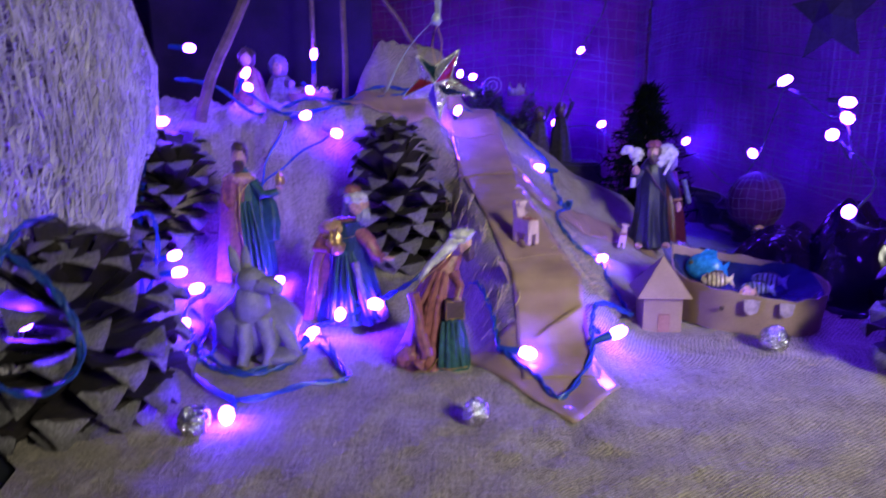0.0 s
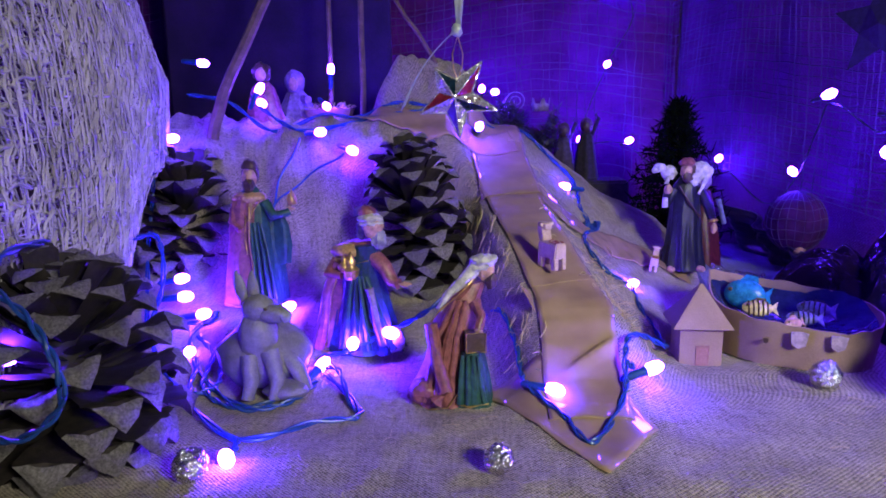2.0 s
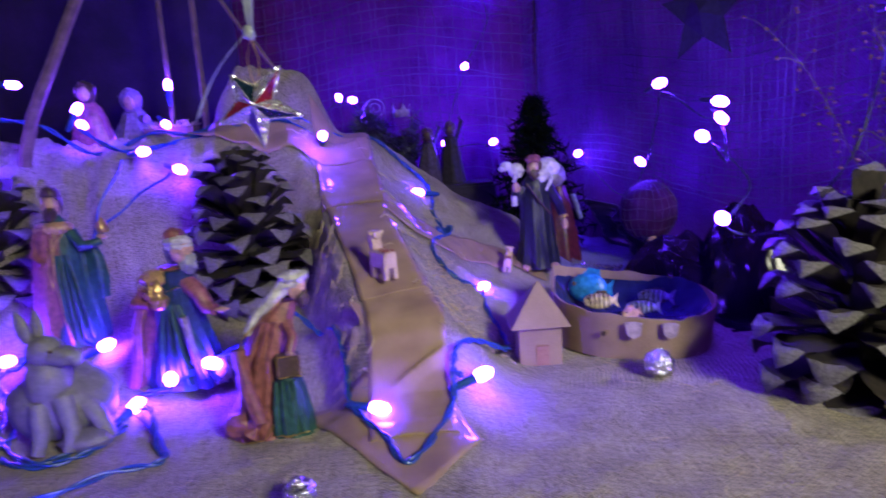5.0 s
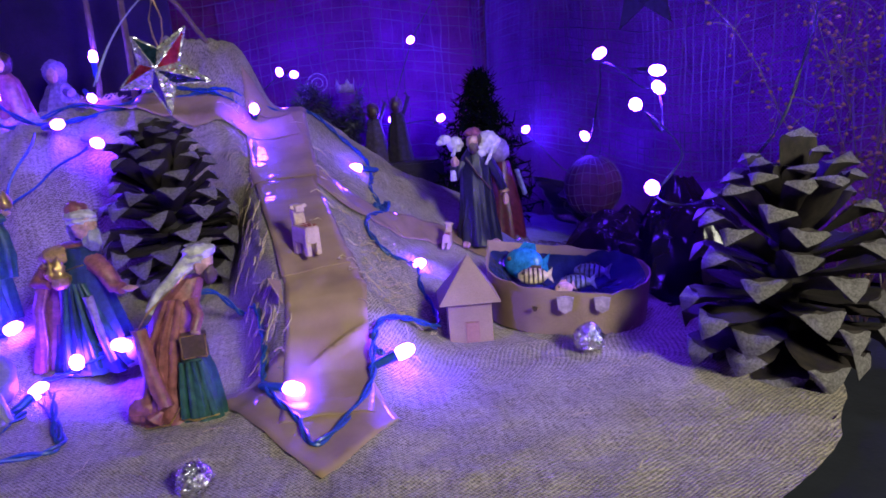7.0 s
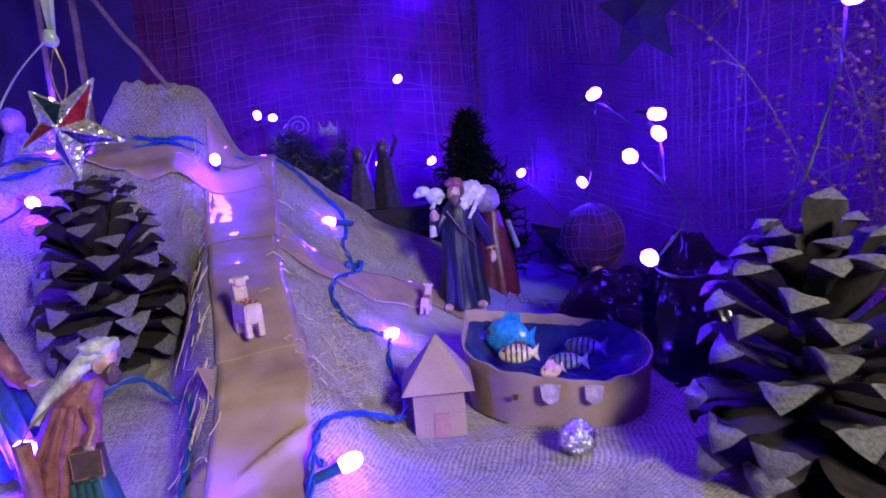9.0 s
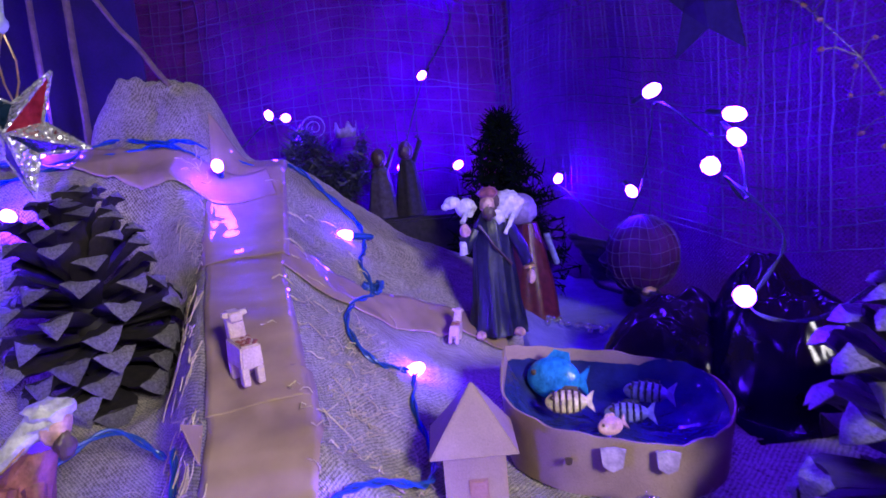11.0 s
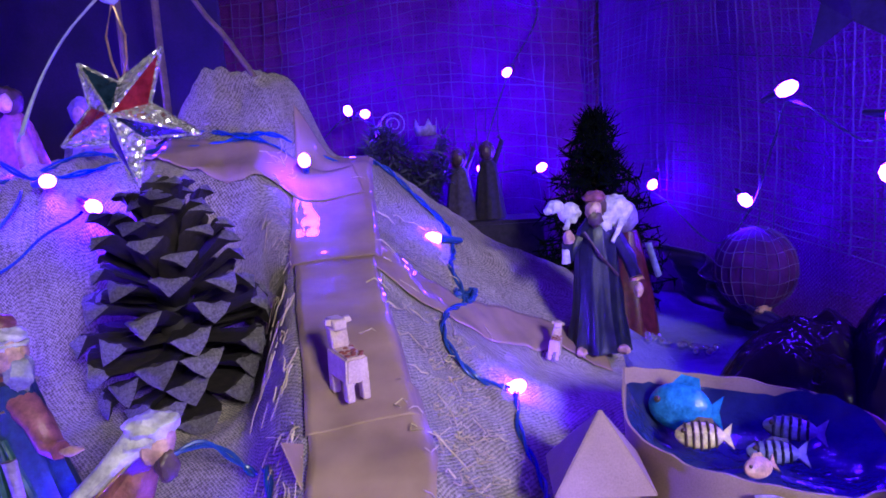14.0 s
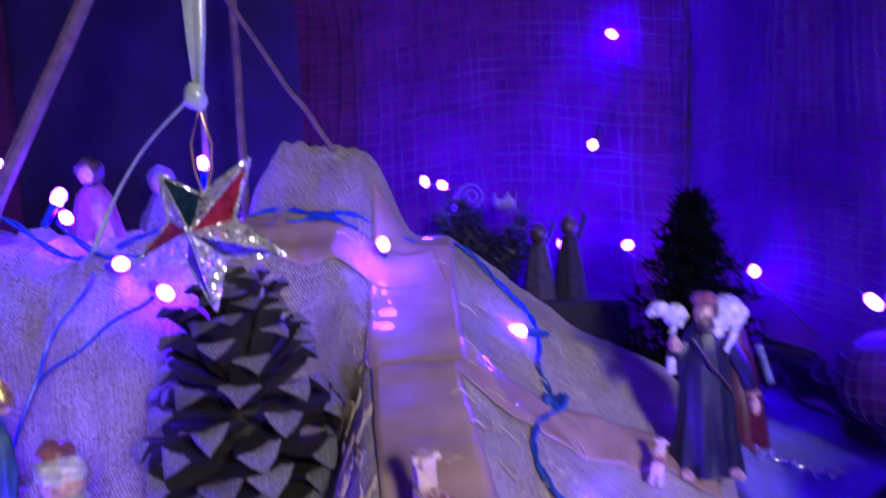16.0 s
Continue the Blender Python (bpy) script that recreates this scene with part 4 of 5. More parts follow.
def shepherd():
    b = Build()
    b.loft([(x, y, z, rx, ry) for x, y, z, rx, ry in ((0.002, 0, 0, 0.022, 0.016), (0.002, 0, 0.004, 0.0215, 0.0155), (0.002, 0, 0.025, 0.0180, 0.0140), (0.002, 0, 0.050, 0.0155, 0.0125), (0.002, 0, 0.070, 0.0145, 0.0110), (0.002, 0, 0.082, 0.0125, 0.0095), (0, 0, 0.090, 0.005, 0.005))], NAVY, 36, 10, 0.10)
    b.tube([(-0.008, -0.011, 0.082), (0.002, -0.0135, 0.066), (0.014, -0.010, 0.052)], 0.0016, BROWN)
    b.tube([(0.013, -0.001, 0.078), (0.022, -0.004, 0.062), (0.026, -0.007, 0.050)], 0.0062, NAVY, 10, 0.0048)
    b.tube([(0.026, -0.007, 0.050), (0.0265, -0.0075, 0.047)], 0.0052, GOLD, 10)
    b.ball((0.027, -0.009, 0.041), (0.0036, 0.0030, 0.0058), SKIN)
    b.tube([(-0.011, -0.003, 0.078), (-0.018, -0.009, 0.066), (-0.019, -0.012, 0.076)], 0.0056, NAVY, 10, 0.0040)
    b.ball((-0.018, -0.0125, 0.079), (0.0042, 0.0034, 0.0056), SKIN)
    b.tube([(-0.020, -0.011, 0.072), (-0.020, -0.0115, 0.062)], 0.0034, WHITE, 8)
    b.ball((0.000, -0.006, 0.0945), (0.0062, 0.0064, 0.0082), SKIN)
    b.ball((0.000, -0.0100, 0.0895), (0.0054, 0.0040, 0.0058), BROWN, rough=0.2)
    b.ball((0.000, -0.0125, 0.0950), (0.0013, 0.0014, 0.0022), SKIN)
    b.ball((0.003, -0.002, 0.0965), (0.0074, 0.0066, 0.0086), BROWN, rough=0.15)
    b.ball((0.001, -0.003, 0.1030), (0.0084, 0.0082, 0.0050), ROSE, rough=0.15)
    b.ball((0.014, 0.001, 0.0930), (0.0130, 0.0085, 0.0110), WHITE, 18, 12, 0.25)
    b.ball((0.007, -0.004, 0.0840), (0.0055, 0.0050, 0.0080), WHITE, rough=0.3)
    b.tube([(0.018, -0.004, 0.088), (0.014, -0.010, 0.080), (0.010, -0.012, 0.074)], 0.0028, WHITE, 8, 0.0018)
    b.ball((-0.015, 0.0, 0.0935), (0.0080, 0.0066, 0.0076), WHITE, 14, 10, 0.25)
    b.ball((-0.025, -0.006, 0.0985), (0.0062, 0.0046, 0.0052), WHITE, 14, 10, 0.15)
    b.ball((-0.030, -0.008, 0.0965), (0.0032, 0.0030, 0.0030), WHITE)
    b.tube([(-0.016, -0.004, 0.090), (-0.019, -0.010, 0.084)], 0.0024, WHITE, 8)
    for x in (-0.013, 0.015):
        b.ball((x, -0.016, 0.0035), (0.0045, 0.0065, 0.0035), SKIN)
    statue(b, (0.199, 0.650, ground(0.199, 0.650) + 0.002), "painted shepherd figurine carrying a white lamb on his shoulders", "figurine", group="painted figurines").scale = (0.94, 0.94, 0.94)


def small_figures():
    b = Build()
    b.loft([(0, 0, z, rx, ry) for z, rx, ry in ((0, 0.024, 0.02), (0.02, 0.020, 0.016), (0.035, 0.012, 0.011), (0.042, 0.006, 0.006))], LILAC, 26, 9, 0.12)
    b.ball((0, -0.004, 0.048), (0.0120, 0.0120, 0.0140), LILAC, rough=0.12)
    b.ball((0.001, -0.013, 0.046), (0.0060, 0.0050, 0.0080), SKIN)
    b.tube([(0.010, -0.010, 0.030), (0.018, -0.018, 0.028)], 0.005, LILAC, 8)
    statue(b, (-0.190, 0.812, ground(-0.19, 0.812) + 0.001), "kneeling veiled figurine in pale lilac", "figurine", group="holy family figurines")
    b = Build()
    b.loft([(0, 0, z, rx, ry) for z, rx, ry in ((0, 0.020, 0.016), (0.02, 0.017, 0.014), (0.038, 0.012, 0.010), (0.046, 0.005, 0.005))], ROSE, 26, 9, 0.12)
    b.ball((0, -0.002, 0.053), (0.0100, 0.0100, 0.0115), BROWN, rough=0.2)
    b.ball((0.001, -0.009, 0.051), (0.0060, 0.0050, 0.0080), SKIN)
    statue(b, (-0.203, 0.735, ground(-0.203, 0.735) + 0.001), "standing dark-haired figurine in a rose robe", "figurine", group="holy family figurines")
    m = thing("manger", "small brown manger with straw on the mound", "manger", at=(-0.150, 0.80, ground(-0.15, 0.80) + 0.001))
    b = Build()
    b.solid([(-0.022, -0.008, 0.006), (0.022, -0.008, 0.006), (0.022, 0.008, 0.006), (-0.022, 0.008, 0.006)], [(-0.026, -0.013, 0.019), (0.026, -0.013, 0.019), (0.026, 0.013, 0.019), (-0.026, 0.013, 0.019)], STICK)
    b.make("trough", m)
    for x in (-0.018, 0.018):
        b = Build()
        b.box((x, 0, 0.004), (0.004, 0.018, 0.008), STICK)
        b.make("leg", m)
    b = Build()
    r = random.Random(2)
    for _ in range(60):
        x, y, a = r.uniform(-0.022, 0.022), r.uniform(-0.010, 0.010), r.uniform(0, 3.1)
        b.tube([(x, y, 0.019), (x + 0.008 * math.cos(a), y + 0.006 * math.sin(a), 0.021 + r.uniform(0, 0.006))], 0.0004, STRAW, 3)
    b.make("straw", m, "loose pale straw")


standing_king()
bowing_king()
kneeling_king()
donkey()
shepherd()
small_figures()


# ---- wooden toy sheep ----
SPOT = paint("red_spot", (0.30, 0.075, 0.045), 0.7)


def toy_sheep(at, turn, size, label, lean=0.0):
    t = thing("toy_sheep", label, "toy sheep", "wooden toy sheep", at=at)
    t.rotation_euler = (radians(lean), 0, radians(turn))
    t.scale = (size, size, size)
    b = Build()
    b.solid([(-0.011, -0.0055, 0.008), (0.010, -0.0055, 0.008), (0.010, 0.0055, 0.008), (-0.011, 0.0055, 0.008)], [(-0.0115, -0.005, 0.0195), (0.010, -0.005, 0.0205), (0.010, 0.005, 0.0205), (-0.0115, 0.005, 0.0195)], BARE_WOOD)
    bmesh.ops.bevel(b.bm, geom=list(b.bm.edges), offset=0.0009, segments=2, affect="EDGES")
    b.make("body", t)
    for x in (-0.0085, 0.0075):
        for y in (-0.0036, 0.0036):
            b = Build()
            b.box((x, y, 0.0044), (0.0048, 0.0036, 0.0088), BARE_WOOD)
            bmesh.ops.bevel(b.bm, geom=list(b.bm.edges), offset=0.0005, segments=1, affect="EDGES")
            b.make("leg", t)
    b = Build()
    b.solid([(0.0045, -0.0042, 0.0200), (0.0105, -0.0042, 0.0200), (0.0105, 0.0042, 0.0200), (0.0045, 0.0042, 0.0200)], [(0.0060, -0.0040, 0.0290), (0.0135, -0.0036, 0.0300), (0.0135, 0.0036, 0.0300), (0.0060, 0.0040, 0.0290)], BARE_WOOD)
    b.box((0.0085, 0, 0.0305), (0.0100, 0.0066, 0.0052), BARE_WOOD)
    bmesh.ops.bevel(b.bm, geom=list(b.bm.edges), offset=0.0008, segments=1, affect="EDGES")
    b.make("head", t)
    for y in (-1, 1):
        b = Build()
        b.solid([(0.0060, y * 0.0030, 0.0300), (0.0090, y * 0.0030, 0.0300), (0.0085, y * 0.0030, 0.0330), (0.0065, y * 0.0030, 0.0330)], [(0.0055, y * 0.0062, 0.0312), (0.0082, y * 0.0062, 0.0312), (0.0078, y * 0.0058, 0.0332), (0.0060, y * 0.0058, 0.0332)], BARE_WOOD)
        b.make("ear", t)
    for i in range(11):
        b = Build()
        b.ball((0, 0, 0), (0.0010 + 0.0004 * (i % 3), 0.0013, 0.0005), SPOT, 8, 5)
        o = b.make("spot", t, "reddish painted spot")
        o.location = (-0.0095 + 0.0042 * (i % 4) + 0.0013 * math.sin(i * 5), -0.0034 + 0.0030 * (i // 4) + 0.0008 * math.cos(i * 3), 0.0201)
    return t


toy_sheep((0.0665, 0.4985, ground(0.0665, 0.4985) + 0.0035), 122, 0.93, "pale cut-wood toy sheep with reddish spots on the tape path")
toy_sheep((0.1685, 0.625, ground(0.1685, 0.625) + 0.003), 75, 0.62, "small pale wooden toy sheep beside the shepherd", 8)


# ---- card house ----
def card_house():
    t = thing("card_house", "small brown card house with a pyramid roof", "toy house", at=(0.1648, 0.4885, 0.0008))
    t.rotation_euler = (0, 0, radians(-3))
    w, d, hgt, th = 0.0135, 0.0125, 0.0275, 0.0007
    for c, s in (((0, -d, hgt / 2), (2 * w, th, hgt)), ((0, d, hgt / 2), (2 * w, th, hgt)), ((-w, 0, hgt / 2), (th, 2 * d, hgt)), ((w, 0, hgt / 2), (th, 2 * d, hgt))):
        b = Build()
        b.box(c, s, CARD)
        b.make("wall", t)
    e, f, z0, apex = 0.0188, 0.0175, 0.0265, Vector((0.0015, 0, 0.0535))
    ring = [Vector(p) for p in ((-e, -f, z0), (e, -f, z0), (e, f, z0), (-e, f, z0))]
    for i in range(4):
        a, c = ring[i], ring[(i + 1) % 4]
        b = Build()
        nrm = (c - a).cross(apex - a).normalized() * 0.0007
        b.solid([a, c, apex], [a + nrm, c + nrm, apex + nrm], CARD)
        b.make("roof_panel", t)
    door = Build()
    door.box((0.001, -d - 0.0006, 0.0068), (0.0078, 0.0005, 0.0128), CARD_DARK)
    for x in (-0.0030, 0.0050):
        door.box((x, -d - 0.0009, 0.0070), (0.0005, 0.0005, 0.0136), CARD_DARK)
    door.box((0.001, -d - 0.0009, 0.0140), (0.0085, 0.0005, 0.0005), CARD_DARK)
    door.make("door", t, "drawn reddish door")


card_house()


# ---- card pond with fish ----
POND = [(0.1895, 0.545, 0.051), (0.1830, 0.510, 0.037), (0.2000, 0.480, 0.033), (0.2230, 0.467, 0.031), (0.2470, 0.459, 0.029), (0.2680, 0.463, 0.030), (0.2850, 0.482, 0.032), (0.2900, 0.512, 0.034), (0.2740, 0.537, 0.036), (0.2450, 0.551, 0.040), (0.2150, 0.556, 0.044)]


DULL_PAPER = paint("dull_lilac_paper", (0.34, 0.26, 0.34), 0.6)


def pond():
    t = thing("card_pond", "brown card pond with blue lining holding toy fish", "toy pond")
    rim = catmull([*POND, POND[0]], 7)[:-1]
    c = Vector((0.238, 0.507, 0))
    rows = [[], [], [], []]
    for i, p in enumerate(rim):
        jag = 0.0020 * noise.noise(Vector((i * 0.33, 3, 1))) + 0.0007 * noise.noise(Vector((i * 1.3, 5, 1)))
        top = Vector((p.x, p.y, p.z + jag))
        foot_p = Vector((c.x + (p.x - c.x) * 0.95, c.y + (p.y - c.y) * 0.95 + 0.002, 0.0008))
        inn = (c - p)
        inn.z = 0
        inn = inn.normalized() * 0.0011
        for r, q in zip(rows, (foot_p, top, top + inn, foot_p + inn + Vector((0, 0, 0.0006)))):
            r.append(q)
    b = Build()
    k = b.slot(CARD)
    vs = [[b.bm.verts.new(q) for q in r] for r in rows]
    for a, e in zip(vs, vs[1:]):
        for j in range(len(rim)):
            n = (j + 1) % len(rim)
            b.bm.faces.new((a[j], a[n], e[n], e[j])).material_index = k
    b.make("side", t)
    film = surface("blue_film", (0.012, 0.018, 0.06), (0.028, 0.036, 0.11), 60, rough=0.10, bump=0.6, fine=90, depth=0.003)
    b = Build()
    k = b.slot(film)
    loops = []
    for step in range(1, 10):
        f, loop = step / 9, []
        for i, p in enumerate(rim):
            back = min(1, max(0, (p.y - 0.485) / 0.03)) * 0.7 + min(1, max(0, (p.x - 0.262) / 0.012)) * 0.3
            lip = 0.020 + (p.z + 0.0015 - 0.020) * back
            q = Vector((c.x + (p.x - c.x) * 0.965 * f, c.y + (p.y - c.y) * 0.965 * f + 0.001, 0.016 + (lip - 0.016) * f ** 5))
            q.z += 0.0024 * f * (abs(noise.noise(q * 95)) - 0.3) + 0.0010 * noise.noise(q * 240)
            loop.append(b.bm.verts.new(q))
        loops.append(loop)
    mid = b.bm.verts.new((c.x, c.y, 0.016))
    for j in range(len(rim)):
        n = (j + 1) % len(rim)
        b.bm.faces.new((mid, loops[0][j], loops[0][n])).material_index = k
        for u, w in zip(loops, loops[1:]):
            b.bm.faces.new((u[j], w[j], w[n], u[n])).material_index = k
    b.make("lining", t, "crinkled shiny blue lining")
    for x, y, z, w, m in ((0.222, 0.4650, 0.0235, 0.0052, DULL_PAPER), (0.2430, 0.4575, 0.0235, 0.0048, DULL_PAPER), (0.2050, 0.4745, 0.0195, 0.0016, BROWN)):
        b, shape = Build(), ((-1, 0.9), (-0.85, -0.7), (-0.1, -1.2), (0.7, -0.8), (1, 0.8), (0.1, 1.0))
        b.solid([(x + w * u, y - 0.0014 - 0.25 * w * u, z + w * v) for u, v in shape], [(x + w * u, y - 0.0006 - 0.25 * w * u, z + w * v) for u, v in shape], m)
        b.make("patch", t, "small pale torn paper patch" if m is DULL_PAPER else "dark nick in the card")
    return t


pond()


def fish(at, turn, length, body, stripe, label, stripes=5, deep=0.45, pitch=0.0):
    t = thing("toy_fish", label, "toy fish", "toy fish in the pond", at=at)
    t.rotation_euler = (radians(pitch), 0, radians(turn))
    b = Build()
    k = length / 2
    b.ball((0, 0, 0), (k * 0.80, k * deep * 0.55, k * deep), body, 18, 12)
    b.make("body", t)
    b = Build()
    b.solid([(-0.70 * k, -0.0006, -0.1 * k), (-1.05 * k, -0.0006, -0.42 * k), (-0.95 * k, -0.0006, 0), (-1.05 * k, -0.0006, 0.42 * k), (-0.70 * k, -0.0006, 0.1 * k)], [(-0.70 * k, 0.0006, -0.1 * k), (-1.05 * k, 0.0006, -0.42 * k), (-0.95 * k, 0.0006, 0), (-1.05 * k, 0.0006, 0.42 * k), (-0.70 * k, 0.0006, 0.1 * k)], body)
    b.make("tail", t)
    b = Build()
    b.solid([(0.3 * k, -0.0005, deep * k * 0.8), (-0.5 * k, -0.0005, deep * k * 0.7), (-0.45 * k, -0.0005, deep * k * 1.25), (0.0, -0.0005, deep * k * 1.35)], [(0.3 * k, 0.0005, deep * k * 0.8), (-0.5 * k, 0.0005, deep * k * 0.7), (-0.45 * k, 0.0005, deep * k * 1.25), (0.0, 0.0005, deep * k * 1.35)], stripe)
    b.make("fin", t)
    for i in range(stripes):
        x = (-0.5 + i * 0.95 / max(1, stripes - 1)) * k
        s = math.sqrt(max(0.05, 1 - (x / (0.8 * k)) ** 2)) * 1.03
        b = Build()
        b.tube([(x, deep * 0.55 * k * s * math.cos(a), deep * k * s * math.sin(a)) for a in (2 * math.pi * j / 16 for j in range(17))], k * 0.05, stripe, 5)
        b.make("stripe", t)
    for y in (-1, 1):
        b = Build()
        b.ball((0.52 * k, y * deep * 0.40 * k, deep * 0.25 * k), k * 0.09, BROWN, 8, 6)
        b.make("eye", t)


AQUA, CREAM, FISH_TAN = paint("aqua_plastic", (0.02, 0.22, 0.50), 0.22), paint("cream_plastic", (0.55, 0.46, 0.24), 0.3), paint("tan_plastic", (0.48, 0.28, 0.18), 0.35)
SILVER = paint("silver_plastic", (0.17, 0.19, 0.26), 0.3)
fish((0.2130, 0.5340, 0.0340), 150, 0.036, AQUA, AQUA, "glossy aqua blue toy fish lying in the card pond", 0, 0.62, 15)
fish((0.2140, 0.5120, 0.0300), 168, 0.026, CREAM, BROWN, "cream toy fish with dark stripes in the card pond", 5, 0.45, 35)
fish((0.2285, 0.4880, 0.0265), 200, 0.017, FISH_TAN, TAN, "small tan toy fish in the card pond", 0, 0.50, 35)
fish((0.2400, 0.5000, 0.0265), 165, 0.026, SILVER, NAVY, "silver blue striped toy fish in the card pond", 5, 0.36, 35)
fish((0.2560, 0.5180, 0.0280), 150, 0.028, SILVER, NAVY, "pale striped toy fish at the back of the pond", 5, 0.36, 35)


# ---- foil balls ----
def foil_ball(at, r, seed):
    b = Build()
    k = b.slot(FOIL)
    made = bmesh.ops.create_icosphere(b.bm, subdivisions=4, radius=1)["verts"]
    for v in made:
        n = noise.noise(v.co * 2.1 + Vector((seed * 9, 0, 0))) * 0.10 + abs(noise.noise(v.co * 5.2 + Vector((0, seed * 7, 0)))) * 0.22 + noise.noise(v.co * 11 + Vector((seed, 1, 2))) * 0.07
        v.co = v.co * r * (0.90 + n)
    ob = b.make("foil_ball", None, "crumpled silver foil ball lying on the burlap", 14)
    ob.location = at
    tagged(ob, "", "foil ball", "foil balls")


foil_ball((0.0260, 0.3390, 0.0070), 0.0076, 1)
foil_ball((0.2290, 0.4410, 0.0088), 0.0094, 2)
foil_ball((-0.1215, 0.3280, 0.0082), 0.0088, 3)


# ---- hanging star ----
def glitter(name, color):
    """Sequin flakes, each tilted its own way."""
    m, n, l, p = nodes_of(name)
    co, vor, tilt, add, unit, geo = n.new("ShaderNodeTexCoord"), n.new("ShaderNodeTexVoronoi"), n.new("ShaderNodeVectorMath"), n.new("ShaderNodeVectorMath"), n.new("ShaderNodeVectorMath"), n.new("ShaderNodeNewGeometry")
    vor.inputs["Scale"].default_value = 950
    l.new(co.outputs["Object"], vor.inputs["Vector"])
    tilt.operation, unit.operation = "MULTIPLY_ADD", "NORMALIZE"
    tilt.inputs[1].default_value, tilt.inputs[2].default_value = (1.3, 1.3, 1.3), (-0.65, -0.65, -0.65)
    l.new(vor.outputs["Color"], tilt.inputs[0])
    l.new(tilt.outputs[0], add.inputs[0])
    l.new(geo.outputs["Normal"], add.inputs[1])
    l.new(add.outputs[0], unit.inputs[0])
    l.new(unit.outputs[0], p.inputs["Normal"])
    p.inputs["Base Color"].default_value = (*color, 1)
    p.inputs["Metallic"].default_value, p.inputs["Roughness"].default_value = 0.8, 0.22
    return m


def star():
    t = thing("hanging_star", "faceted glitter star with coloured halves on a ribbon", "star", at=(0.0025, 0.470, 0.1795))
    glit = glitter("silver_glitter", (0.82, 0.80, 0.77))
    plum, teal, crimson = paint("dark_violet_foil", (0.08, 0.04, 0.22), 0.25), paint("teal_foil", (0.002, 0.014, 0.034), 0.2), paint("crimson_foil", (0.20, 0.008, 0.014), 0.2)
    tips = [math.radians(a) for a in (52, -17, -84, -157, 125)]
    cols = [(glit, crimson), (glit, teal), (glit, plum), (glit, crimson), (glit, teal)]
    R, q = (0.0270, 0.0275, 0.0250, 0.0240, 0.0215), 0.0108
    for i, a in enumerate(tips):
        tip = Vector((R[i] * math.cos(a), 0, R[i] * math.sin(a)))
        nb, pb = tips[(i + 1) % 5], tips[(i - 1) % 5]
        mid1 = a + ((nb - a + math.pi) % (2 * math.pi) - math.pi) / 2
        mid0 = a + ((pb - a + math.pi) % (2 * math.pi) - math.pi) / 2
        left, right = Vector((q * math.cos(mid0), 0, q * math.sin(mid0))), Vector((q * math.cos(mid1), 0, q * math.sin(mid1)))
        for side, m in ((left, cols[i][0]), (right, cols[i][1])):
            for front in (-0.0085, 0.0085):
                b = Build()
                c = Vector((0, front, 0))
                n = Vector((0, 0.0004 if front < 0 else -0.0004, 0))
                b.solid([c, tip, side], [c + n, tip + n, side + n], m)
                b.make("facet", t)
        for e in (left, right):
            b = Build()
            b.tube([tip, e], 0.0007, glit, 5)
            b.make("glitter_edge", t)
        b = Build()
        b.tube([tip, Vector((0, -0.0087, 0))], 0.0006, glit, 5)
        b.make("glitter_edge", t)
    rb = surface("silver_ribbon", (0.30, 0.34, 0.32), (0.42, 0.46, 0.44), 80, rough=0.35, metal=0.2, bump=0.3, fine=500)
    def strip(pts, half, across, name="ribbon"):
        P = np.zeros((len(pts), 5, 3))
        for i, p in enumerate(pts):
            for j in range(5):
                w = (j / 4 - 0.5) * 2 * half[i]
                P[i, j] = Vector(p) + Vector(across) * w + Vector((0, 0.0008 * math.sin(j * 1.57), 0))
        ob = grid_mesh(name, P, P[..., 0], P[..., 2], rb, t)
        ob.modifiers.new("thick", "SOLIDIFY").thickness = 0.0003
    strip([(0.0015 + 0.002 * math.sin(z * 16), -0.001, z) for z in np.linspace(0.042, 0.42, 24)], [0.0014, 0.0028, 0.0036] + [0.0043] * 21, (1, 0.25, 0))
    strip([(0.0010 - 0.033 * s - 0.003 * math.sin(s * 3), -0.002 - 0.004 * s, 0.040 - 0.046 * s + 0.012 * s * (1 - s)) for s in np.linspace(0, 1, 14)], [0.0009 + 0.0009 * s for s in np.linspace(0, 1, 14)], (0.7, 0.2, 0.7), "ribbon_tail")
    b = Build()
    b.ball((0.0015, -0.001, 0.040), (0.0036, 0.0026, 0.0040), rb, 12, 8, 0.3)
    b.make("knot", t)
    for dx in (-0.0035, 0.0030):
        b = Build()
        b.tube([(0.002, 0, 0.037), (0.002 + dx, 0, 0.026), (0.002 + dx * 0.8, 0, 0.018), (0.0015, 0, 0.010)], 0.0004, GOLD, 5)
        b.make("loop", t, "thin gold thread")


star()


# ---- hut posts, tree and the dim things at the back ----
def post(pts, r, label):
    b = Build()
    line = catmull(pts, 6)
    b.tube([p + Vector((0.0012 * noise.noise(p * 60), 0, 0)) for p in line], r, STICK, 8, r * 0.8)
    ob = b.make("stick", None, label)
    tagged(ob, "", "stick", "hut sticks")


